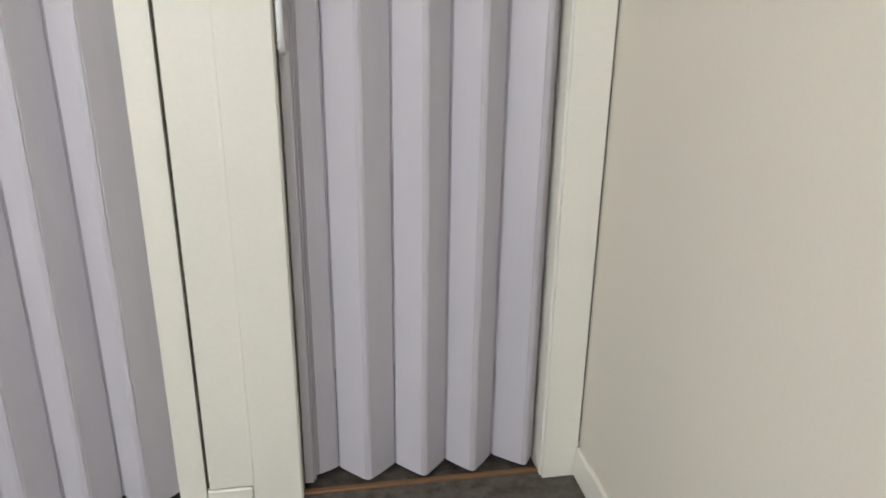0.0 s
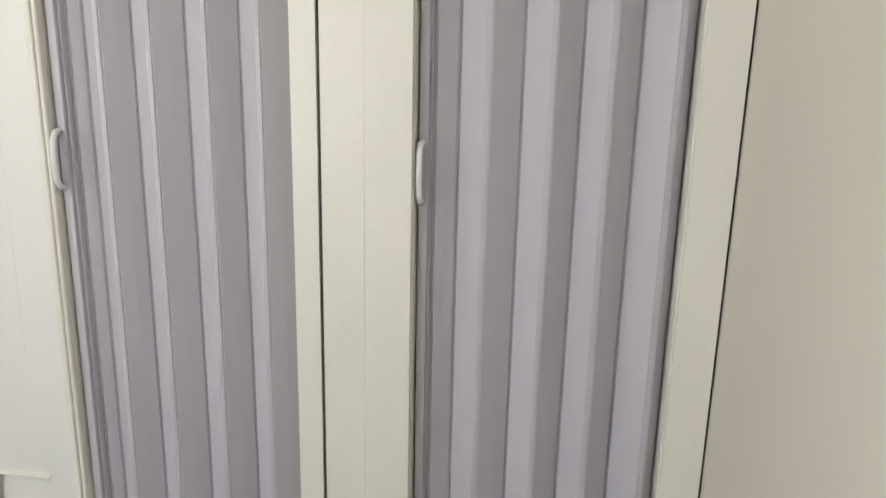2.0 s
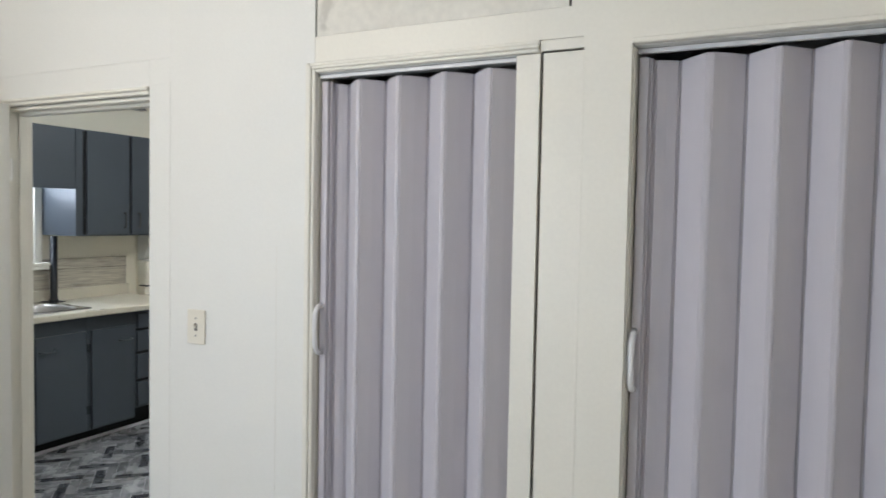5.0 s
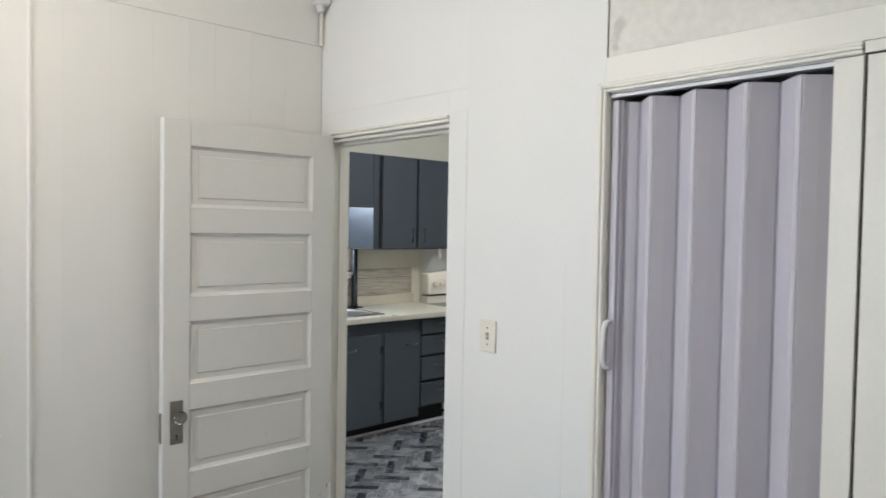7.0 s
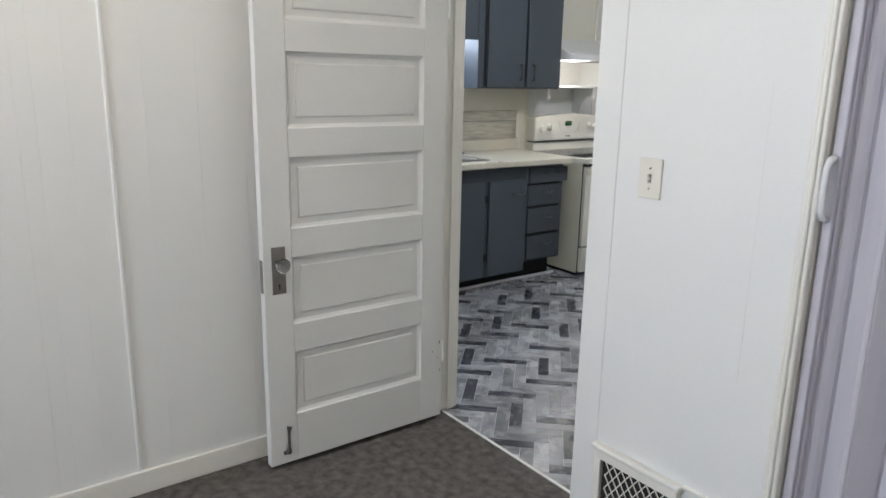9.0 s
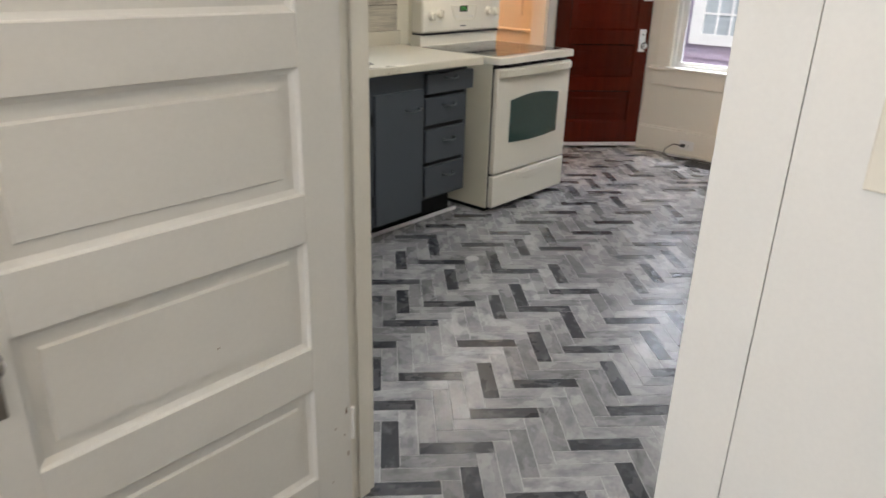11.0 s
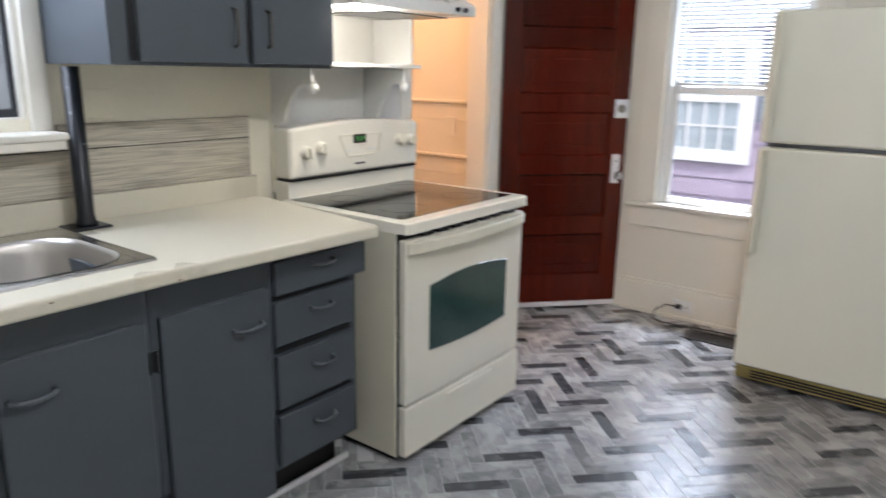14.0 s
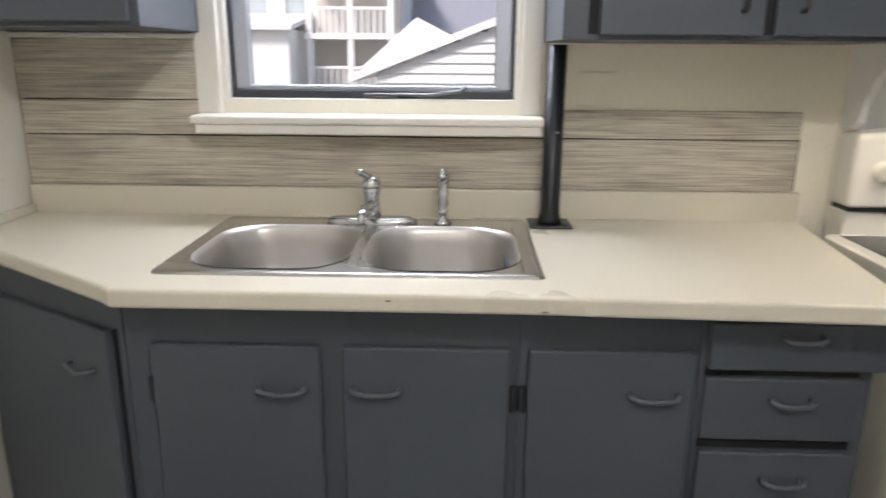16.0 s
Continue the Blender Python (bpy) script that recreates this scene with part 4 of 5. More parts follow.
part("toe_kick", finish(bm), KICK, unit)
ang = math.degrees(math.atan2(2.266 - 1.737, -3.958 + 4.27))
bm = bmesh.new()
run = Vector((math.cos(radians(ang)), math.sin(radians(ang)), 0))
out = Vector((run.y, -run.x, 0))
a, b = Vector((-4.27, 1.737, 0)) + run * 0.05, Vector((-3.958, 2.266, 0)) - run * 0.035
prism(bm, [(p.x, p.y) for p in (a + out * 0.001, b + out * 0.001, b + out * 0.020, a + out * 0.020)], 0.145, 0.785)
d = part("door", finish(bm, 0.003, 2), CABINET, unit)
bm = bmesh.new()
c = b - run * 0.10 + out * 0.020
pts = [c - run * 0.045, c - run * 0.042 + out * 0.016, c + out * 0.024 + Vector((0, 0, -0.010)), c + run * 0.042 + out * 0.016, c + run * 0.045]
tube(bm, [p + Vector((0, 0, 0.685)) for p in pts], [0.006, 0.005, 0.004, 0.005, 0.006], 8)
part("handle", finish(bm, smooth=True), PAINTED_PULL, d, "slate painted pull")
# Near-black strip painted as shade beside the angled door.
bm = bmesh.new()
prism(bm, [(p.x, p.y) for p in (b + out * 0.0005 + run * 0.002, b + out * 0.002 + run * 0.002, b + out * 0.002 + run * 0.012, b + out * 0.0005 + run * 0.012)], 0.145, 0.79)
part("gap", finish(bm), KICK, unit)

setting("shoe_moulding", boxed(-4.058, -4.043, 2.30, 3.880, -0.001, 0.020, 0.004), VINYL_TRIM, "white floor moulding along the cabinets")

# worktop with a cut-out for the sink
SX0, SX1, SY0, SY1 = -4.492, -3.970, 2.330, 3.148
counter = thing("worktop", (-4.2, 2.8, 0.875), "cream laminate kitchen worktop with an upstand at the wall", "countertop")
bm = bmesh.new()
hole = [(SX0 + 0.02, SY0 + 0.02), (SX1 - 0.02, SY0 + 0.02), (SX1 - 0.02, SY1 - 0.02), (SX0 + 0.02, SY1 - 0.02)]
rim = [(-4.545, 1.737), (-4.245, 1.737), (-3.892, 2.262), (-3.866, 2.290), (-3.866, 3.10), (-3.838, 3.822), (-4.545, 3.912)]
top, low = [], []
for ring, sink in ((rim, 0), (hole, 1)):
    top.append([bm.verts.new((x, y, 0.915)) for x, y in ring])
    low.append([bm.verts.new((x, y, 0.875)) for x, y in ring])
for level in (top, low):
    r, h = level
    loops = [(r[0], r[1], r[2], r[3], h[1], h[0]), (r[3], r[4], h[2], h[1]), (r[4], r[5], r[6], h[3], h[2]), (r[6], r[0], h[0], h[3])]
    for f in loops:
        bm.faces.new(f)
for ring_t, ring_l in zip(top, low):
    n = len(ring_t)
    for i in range(n):
        bm.faces.new((ring_t[i], ring_t[(i + 1) % n], ring_l[(i + 1) % n], ring_l[i]))
finish(bm)
edge = [e for e in bm.edges if all(v.co.x > -3.96 or v.co.y < 1.74 for v in e.verts) and abs(e.verts[0].co.z - e.verts[1].co.z) < 1e-6 and e.calc_face_angle(0) > 0.6]
bmesh.ops.bevel(bm, geom=edge, offset=0.011, segments=4, affect="EDGES", profile=0.6)
part("slab", bm, LAMINATE, counter)
part("upstand", boxed(-4.5695, -4.5455, 1.737, 3.914, 0.900, 0.9955, 0.005, 3), LAMINATE, counter)
part("upstand", boxed(-4.5455, -4.25, 1.736, 1.752, 0.9155, 0.940, 0.003, 2), LAMINATE, counter)

for y, z, w in ((2.838, 0.9010, 0.005), (3.140, 0.884, 0.006)):
    fx = -3.866 if y < 3.1 else -3.866 + 0.028 * (y - 3.10) / 0.722
    part("chip", boxed(fx - 0.002, fx + 0.0006, y - w, y + w, z - 0.0016, z + 0.0012), OLD_WOOD, counter, "small brown chip in the laminate edge")
# double-bowl sink
sink = thing("kitchen_sink", (-4.22, 2.735, 0.9), "stainless steel double-bowl drop-in sink", "sink")
bm = bmesh.new()


def rounded(x0, x1, y0, y1, r, z, n=6):
    pts = []
    for cx, cy, a0 in ((x1 - r, y1 - r, 0), (x0 + r, y1 - r, 90), (x0 + r, y0 + r, 180), (x1 - r, y0 + r, 270)):
        for k in range(n + 1):
            a = radians(a0 + 90 * k / n)
            pts.append((cx + r * math.cos(a), cy + r * math.sin(a), z))
    return pts


def loft(bm, rings, close_last=True):
    made = [[bm.verts.new(p) for p in r] for r in rings]
    for a, b in zip(made, made[1:]):
        n = len(a)
        for i in range(n):
            bm.faces.new((a[i], a[(i + 1) % n], b[(i + 1) % n], b[i]))
    if close_last:
        bm.faces.new(made[-1])
    return made


SB = -4.395         # back edge of the bowls; the deck with the taps lies behind
bowls = ((SY0 + 0.045, 2.722), (2.758, SY1 - 0.045))
for y0, y1 in bowls:
    b2 = bmesh.new()
    rings = [(-0.006, -0.001, 0.9225), (0.0, 0.0, 0.9190), (0.006, 0.0, 0.908), (0.009, 0.0, 0.880), (0.013, 0.0, 0.830), (0.017, 0.0, 0.785), (0.025, 0.0, 0.760), (0.040, 0.0, 0.742), (0.062, 0.0, 0.731), (0.092, 0.0, 0.725), (0.120, 0.0, 0.723)]
    loft(b2, [rounded(SB + i, SX1 - 0.035 - i, y0 + i, y1 - i, max(0.115 - i * 0.45, 0.03), z, 8) for i, _, z in rings])
    bowl = part("bowl", finish(b2, smooth=True), BOWL_STEEL, sink)
    b2 = bmesh.new()
    lathe(b2, [(0.043, 0.7235), (0.043, 0.726), (0.030, 0.7265), (0.028, 0.724)], ((SB + SX1) / 2 - 0.01, (y0 + y1) / 2, 0), "z", 24)
    part("drain", finish(b2), CHROME, bowl)
# rim deck: pieces round the bowls with a raised outer bead
bm = bmesh.new()
for q in ((SX0, SB - 0.005, SY0 + 0.012, SY1 - 0.012), (SX1 - 0.030, SX1 - 0.010, SY0 + 0.012, SY1 - 0.012), (SB - 0.005, SX1 - 0.030, SY0 + 0.012, bowls[0][0] - 0.004), (SB - 0.005, SX1 - 0.030, bowls[0][1] + 0.004, bowls[1][0] - 0.004), (SB - 0.005, SX1 - 0.030, bowls[1][1] + 0.004, SY1 - 0.012)):
    box(bm, *q, 0.9165, 0.9205)
# corner fillers where the bowls are rounded
for y0, y1 in bowls:
    outer = [(SB - 0.006, y0 - 0.006), (SX1 - 0.029, y0 - 0.006), (SX1 - 0.029, y1 + 0.006), (SB - 0.006, y1 + 0.006)]
    arc = rounded(SB - 0.006, SX1 - 0.029, y0 - 0.006, y1 + 0.006, 0.1177, 0.9205, 8)
    quarter = [arc[0:9], arc[9:18], arc[18:27], arc[27:36]]
    for corner, pts in zip((outer[2], outer[3], outer[0], outer[1]), quarter):
        c = bm.verts.new((corner[0], corner[1], 0.9205))
        ring = [bm.verts.new(p) for p in pts]
        for a, b in zip(ring, ring[1:]):
            bm.faces.new((c, a, b))
part("deck", finish(bm), STEEL, sink)
bm = bmesh.new()
loft(bm, [rounded(SX0 - 0.004, SX1 + 0.004, SY0 - 0.004, SY1 + 0.004, 0.022, 0.9152), rounded(SX0, SX1, SY0, SY1, 0.02, 0.9205), rounded(SX0 + 0.006, SX1 - 0.006, SY0 + 0.006, SY1 - 0.006, 0.018, 0.923), rounded(SX0 + 0.016, SX1 - 0.016, SY0 + 0.016, SY1 - 0.016, 0.014, 0.9195)], False)
part("rim", finish(bm, smooth=True), STEEL, sink)

tap = thing("kitchen_faucet", (-4.440, 2.735, 0.9205), "chrome single-lever faucet on an oval base plate", "faucet")
bm = bmesh.new()
loft(bm, [[(-4.438 + 0.030 * math.cos(a), 2.735 + 0.122 * math.sin(a), z) for a in [2 * math.pi * k / 32 for k in range(32)]] if s == 1 else
          [(-4.438 + 0.030 * s * math.cos(a), 2.735 + 0.122 * (1 - (1 - s) * 0.35) * math.sin(a), z) for a in [2 * math.pi * k / 32 for k in range(32)]] for s, z in ((1, 0.9206), (1, 0.930), (0.75, 0.937), (0.45, 0.940))])
part("base_plate", finish(bm, smooth=True), CHROME, tap)
bm = bmesh.new()
lathe(bm, [(0.026, 0.936), (0.022, 0.960), (0.020, 0.995), (0.024, 1.005), (0.024, 1.018), (0.016, 1.026)], (-4.440, 2.735, 0), "z", 20)
part("valve_body", finish(bm, smooth=True), CHROME, tap)
bm = bmesh.new()
tube(bm, [(-4.425, 2.735, 0.968), (-4.36, 2.735, 0.985), (-4.30, 2.735, 0.990), (-4.25, 2.735, 0.982), (-4.238, 2.735, 0.966)], [0.013, 0.012, 0.011, 0.011, 0.010], 12)
part("spout", finish(bm, smooth=True), CHROME, tap)
bm = bmesh.new()
lathe(bm, [(0.024, 1.016), (0.026, 1.026), (0.022, 1.040), (0.012, 1.048), (0.003, 1.050)], (-4.440, 2.735, 0), "z", 20)
cap = part("lever_cap", finish(bm, smooth=True), CHROME, tap)
bm = bmesh.new()
tube(bm, [(-4.438, 2.737, 1.036), (-4.428, 2.722, 1.052), (-4.412, 2.710, 1.062), (-4.402, 2.704, 1.064)], [0.012, 0.011, 0.010, 0.007], 10)
part("lever", finish(bm, smooth=True), CHROME, cap)
spray = thing("sink_sprayer", (-4.440, 2.925, 0.9205), "chrome pull-out sprayer beside the faucet", "sprayer")
bm = bmesh.new()
lathe(bm, [(0.024, 0.9206), (0.022, 0.930), (0.013, 0.936), (0.013, 0.945)], (-4.440, 2.925, 0), "z", 18)
part("holder", finish(bm, smooth=True), CHROME, spray)
bm = bmesh.new()
lathe(bm, [(0.011, 0.943), (0.015, 0.955), (0.011, 0.962), (0.0165, 0.975), (0.012, 0.992), (0.0165, 1.006), (0.012, 1.020), (0.017, 1.034), (0.018, 1.052), (0.012, 1.066), (0.006, 1.070)], (-4.440, 2.925, 0), "z", 18)
tube(bm, [(-4.440, 2.925, 1.048), (-4.416, 2.925, 1.058), (-4.404, 2.925, 1.048)], [0.012, 0.011, 0.010], 10)
part("spray_head", finish(bm, smooth=True), CHROME, spray)

# black support pole between worktop and wall cabinet
pole = thing("support_pole", (-4.462, 3.222, 0.915), "glossy black pole on a square flange between worktop and wall cabinet", "pole")
part("flange", boxed(-4.522, -4.418, 3.156, 3.270, 0.9152, 0.922, 0.003), BLACK, pole)
bm = bmesh.new()
lathe(bm, [(0.034, 0.921), (0.030, 0.935), (0.0255, 0.95), (0.0245, 1.386)], (-4.468, 3.214, 0), "z", 20)
part("tube", finish(bm, smooth=True), BLACK, pole)

# ---------------------------------------------------------------- backsplash boards
splash = setting("backsplash", boxed(-4.5698, -4.5690, 1.74, 3.902, 0.998, 1.139), DARK_SLOT, "weathered grey plank backsplash")
for y0, y1, z0, z1 in ((1.75, 2.24, 1.139, 1.39), (3.21, 3.90, 1.130, 1.205)):
    board("joint", splash, -4.5698, -4.5690, y0, y1, z0, z1, DARK_SLOT, 0.0)
for y0, y1, z0, z1 in ((1.738, 3.896, 0.9965, 1.1365), (1.738, 2.243, 1.1395, 1.2335), (1.738, 2.243, 1.2365, 1.396), (3.200, 3.896, 1.1395, 1.216)):
    board("plank", splash, -4.5689, -4.560, y0, y1, z0, z1, BARN_WOOD, 0.0015)
board("moulding", splash, -4.5689, -4.548, 1.738, 2.243, 1.398, 1.412, TRIM, 0.003)
# painted-over outlet blank and post left of the stove
board("cover_plate", splash, -4.5695, -4.566, 3.285, 3.385, 1.232, 1.318, CREAM_WALL, 0.001)
setting("trim", boxed(-4.5695, -4.545, 4.000, 4.042, 0.915, 1.22, 0.003), CREAM_WALL, "painted upright behind the stove")

# ---------------------------------------------------------------- wall cabinets
UX = -4.193


def wall_cabinet(name, y0, y1, doors, label, z0=1.392, z1=2.13):
    c = thing(name, (-4.38, (y0 + y1) / 2, z0), label, "cabinet", "kitchen wall cabinets")
    part("body", boxed(-4.5695, UX - 0.001, y0, y1, z0, z1, 0.002, 1), CABINET, c)
    for i, (a, b, h) in enumerate(doors):
        d = part("door", boxed(UX, UX + 0.019, a, b, z0 + 0.010, z1 - 0.008, 0.003, 2), CABINET, c)
        # Dark strip puts shade along the door's edge.
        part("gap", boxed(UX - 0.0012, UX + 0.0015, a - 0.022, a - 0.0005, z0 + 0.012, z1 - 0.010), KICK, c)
        if h:
            bm = bmesh.new()
            hx = UX + 0.019
            tube(bm, [(hx, h, 1.452), (hx + 0.020, h, 1.456), (hx + 0.022, h, 1.505), (hx + 0.020, h, 1.554), (hx, h, 1.558)], [0.006, 0.005, 0.0045, 0.005, 0.006], 8)
            part("handle", finish(bm, smooth=True), IRON, d, "dark vertical pull")
    return c


wall_cabinet("wall_cabinet", 3.190, 3.976, [(3.266, 3.612, 3.566), (3.636, 3.968, 3.690)], "slate grey painted two-door wall cabinet over the worktop")
wall_cabinet("wall_cabinet", 1.737, 2.262, [(1.760, 2.245, 0)], "slate grey painted one-door wall cabinet beside the sink window", 1.414)
valance = thing("valance", (-4.2, 2.72, 1.72), "slate grey board bridging the wall cabinets above the window", "valance")
part("board", boxed(-4.213, -4.195, 2.264, 3.188, 1.715, 2.13, 0.003), CABINET, valance)
bracket = thing("wall_bracket", (-4.55, 3.95, 2.38), "small grey bracket high on the kitchen wall", "bracket")
bm = bmesh.new()
box(bm, -4.5695, -4.545, 3.86, 3.90, 2.40, 2.52)
box(bm, -4.5695, -4.50, 3.86, 4.04, 2.385, 2.402)
part("angle", finish(bm, 0.003, 1), PEWTER, bracket)

# ---------------------------------------------------------------- range hood and spice shelf
hood = thing("range_hood", (-4.35, 4.38, 1.64), "white range hood with its lamp on", "range hood")
bm = bmesh.new()
prism(bm, [(-4.5695, 1.605), (-4.085, 1.605), (-4.085, 1.645), (-4.13, 1.670), (-4.36, 1.77), (-4.5695, 1.77)], 3.980, 4.680, "y")
part("canopy", finish(bm, 0.004, 2), HOOD, hood)
part("lamp_lens", boxed(-4.27, -4.12, 4.02, 4.21, 1.600, 1.6045), LENS, hood, "lit ribbed lamp lens")
part("filter", boxed(-4.48, -4.20, 4.24, 4.64, 1.600, 1.6045), PEWTER, hood, "grey mesh grease filter")
for i in range(2):
    bm = bmesh.new()
    lathe(bm, [(0.009, -4.087), (0.009, -4.073)], (0, 4.55 + i * 0.05, 1.625), "x", 12)
    part("knob", finish(bm), BLACK_PLASTIC, hood)
back = setting("stove_back_panel", boxed(-4.5695, -4.556, 4.045, 4.755, 0.90, 1.603, 0.001), SHELF, "white panel behind the stove")
shelf = thing("spice_shelf", (-4.43, 4.29, 1.40), "white painted spice shelf on scrolled brackets under the hood", "shelf")
part("board", boxed(-4.5555, -4.300, 3.982, 4.600, 1.398, 1.415, 0.005, 3), SHELF, shelf)
part("end_panel", boxed(-4.5555, -4.340, 4.575, 4.590, 1.4155, 1.599, 0.002), SHELF, shelf)
for y in (3.999, 4.512):
    bm = bmesh.new()
    prism(bm, [(-4.5555, 1.3975), (-4.325, 1.3975), (-4.325, 1.345), (-4.345, 1.330), (-4.372, 1.335), (-4.40, 1.320), (-4.435, 1.285), (-4.460, 1.240), (-4.475, 1.195), (-4.505, 1.180), (-4.5555, 1.180)], y, y + 0.020, "y")
    br = part("bracket", finish(bm, 0.003, 1), SHELF, shelf)
    bm = bmesh.new()
    lathe(bm, [(0.006, 1.302), (0.017, 1.310), (0.021, 1.323), (0.016, 1.336), (0.012, 1.342), (0.018, 1.346)], (-4.328, y + 0.010, 0), "z", 16)
    part("finial", finish(bm, smooth=True), SHELF, br, "turned white drop finial")

# ---------------------------------------------------------------- stove
stove = thing("stove", (-4.15, 4.327, 0), "almond electric range with a black glass cooktop", "stove")
Y0, Y1 = 3.948, 4.706
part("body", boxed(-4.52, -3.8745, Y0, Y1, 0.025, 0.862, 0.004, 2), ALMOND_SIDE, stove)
part("gasket", boxed(-3.8744, -3.8671, Y0 + 0.005, Y1 - 0.005, 0.03, 0.858), BLACK_PLASTIC, stove, "black gap behind the oven door")
bm = bmesh.new()
loft(bm, [rounded(-4.46, -3.818, Y0 - 0.004, Y1 + 0.004, 0.018, z, 4) for z in (0.862, 0.897)] + [rounded(-4.457, -3.826, Y0 + 0.003, Y1 - 0.003, 0.016, 0.9015, 4), rounded(-4.44, -3.875, Y0 + 0.035, Y1 - 0.035, 0.012, 0.9010, 4)])
top_frame = part("cooktop_frame", finish(bm), ALMOND, stove)
bm = bmesh.new()
box(bm, -4.44, -3.877, Y0 + 0.036, Y1 - 0.036, 0.9012, 0.9028)
part("glass_top", finish(bm), COOKTOP, top_frame, "black glass cooktop")
for cx, cy, r in ((-4.02, Y0 + 0.20, 0.095), (-4.30, Y0 + 0.20, 0.075), (-4.02, Y1 - 0.20, 0.075), (-4.30, Y1 - 0.20, 0.095)):
    bm = bmesh.new()
    for k in range(40):
        a, b = 2 * math.pi * k / 40, 2 * math.pi * (k + 1) / 40
        bm.faces.new([bm.verts.new((cx + rr * math.cos(t), cy + rr * math.sin(t), 0.9032)) for rr, t in ((r, a), (r, b), (r - 0.004, b), (r - 0.004, a))])
    part("burner_ring", finish(bm), RING, top_frame)
# backguard with a bowed top
bm = bmesh.new()
arch = [(Y0 + 0.040, 0.975), (Y1 + 0.040, 0.975)] + [(Y1 + 0.040 - (Y1 - Y0) * k / 14, 1.160 + 0.030 * math.sin(math.pi * (0.10 + 0.80 * k / 14))) for k in range(15)]
prism(bm, arch, -4.54, -4.44, "x")
guard = part("control_panel", finish(bm, 0.016, 4), ALMOND, stove)
part("backguard", boxed(-4.54, -4.455, Y0 + 0.042, Y1 + 0.036, 0.865, 0.966, 0.004, 2), ALMOND, stove)
part("vent_slot", boxed(-4.53, -4.445, Y0 + 0.046, Y1 + 0.032, 0.9665, 0.9745), BLACK_PLASTIC, stove)
for y, z in ((4.064, 1.075), (4.142, 1.087), (4.612, 1.094), (4.686, 1.088)):
    bm = bmesh.new()
    lathe(bm, [(0.027, -4.441), (0.027, -4.434), (0.022, -4.426), (0.021, -4.414)], (0, y, z), "x", 20)
    k = part("knob", finish(bm), ALMOND, guard)
    part("grip", boxed(-4.414, -4.402, y - 0.005, y + 0.005, z - 0.021, z + 0.021, 0.003), ALMOND, guard)
    part("scale_mark", boxed(-4.4405, -4.4392, y - 0.014, y + 0.014, z - 0.046, z - 0.042), SHELF, guard)
bm = bmesh.new()
loop = [(4.250, 1.130), (4.490, 1.130), (4.484, 1.080), (4.476, 1.054), (4.462, 1.044), (4.298, 1.042), (4.284, 1.052), (4.272, 1.080), (4.250, 1.130)]
tube(bm, [(-4.4402, y, z) for y, z in loop], 0.0028, 6)
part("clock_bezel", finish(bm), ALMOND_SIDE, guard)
part("clock_window", boxed(-4.441, -4.4365, 4.326, 4.400, 1.094, 1.131, 0.002), DISPLAY, guard, "dark clock window")
bm = bmesh.new()
for i, y in enumerate((4.343, 4.353, 4.368, 4.378)):
    for q in ((y, y + 0.0065, 1.105, 1.1065), (y, y + 0.0065, 1.120, 1.1215), (y, y + 0.0015, 1.105, 1.1215), (y + 0.005, y + 0.0065, 1.105, 1.1215)):
        box(bm, -4.4362, -4.4358, *q)
part("digits", finish(bm), GREEN_LED, guard, "green lit digits")
for y in (4.285, 4.305, 4.415, 4.435, 4.452):
    part("button", boxed(-4.441, -4.4378, y - 0.006, y + 0.006, 1.062, 1.070, 0.001), SHELF, guard)
part("badge", boxed(-4.441, -4.4385, 4.335, 4.392, 1.006, 1.014), PEWTER, guard)
# oven door
door = part("oven_door", boxed(-3.867, -3.835, Y0 + 0.006, Y1 - 0.006, 0.236, 0.838, 0.006, 3), ALMOND, stove)
bm = bmesh.new()


def arched(y0, y1, z0, z1, bow, n=10):
    pts = []
    for k in range(n + 1):
        s = k / n
        pts.append((y0 + (y1 - y0) * s, z0 - bow * 0.55 * math.sin(math.pi * s)))
    for k in range(n + 1):
        s = 1 - k / n
        pts.append((y0 + (y1 - y0) * s, z1 + bow * math.sin(math.pi * s)))
    return pts


prism(bm, arched(4.085, 4.585, 0.410, 0.655, 0.022), -3.836, -3.8315, "x")
part("oven_window", finish(bm, 0.002, 1), OVEN_GLASS, door, "dark oven window, greened for its reflections")
bm = bmesh.new()
bow = [(-3.836 + 0.012 + 0.036 * math.sin(math.pi * k / 16) ** 0.45, Y0 + 0.010 + (Y1 - Y0 - 0.020) * k / 16) for k in range(17)]
prism(bm, bow + [(-3.8355, Y1 - 0.010), (-3.8355, Y0 + 0.010)], 0.790, 0.832)
part("handle", finish(bm, 0.009, 3), ALMOND_SIDE, door, "wide bowed almond door handle")
for i in range(7):
    y = Y0 + 0.10 + i * 0.088
    part("vent", boxed(-3.8665, -3.8345, y, y + 0.055, 0.8405, 0.850), BLACK_PLASTIC, stove)
drawer = part("storage_drawer", boxed(-3.867, -3.832, Y0 + 0.004, Y1 - 0.004, 0.035, 0.226, 0.006, 3), ALMOND, stove)
bm = bmesh.new()
prism(bm, [(4.19, 0.205)] + [(4.19 + 0.30 * k / 10, 0.180 - 0.022 * math.sin(math.pi * k / 10)) for k in range(11)] + [(4.49, 0.205)], -3.8325, -3.825, "x")
part("drawer_grip", finish(bm, 0.002, 2), ALMOND, drawer)
part("plinth", boxed(-4.45, -3.90, Y0 + 0.02, Y1 - 0.02, 0.0, 0.025), KICK, stove)

# ---------------------------------------------------------------- refrigerator
fr = thing("refrigerator", (-2.77, 5.82, 0), "almond top-freezer refrigerator with a dull gold bottom grille", "refrigerator")
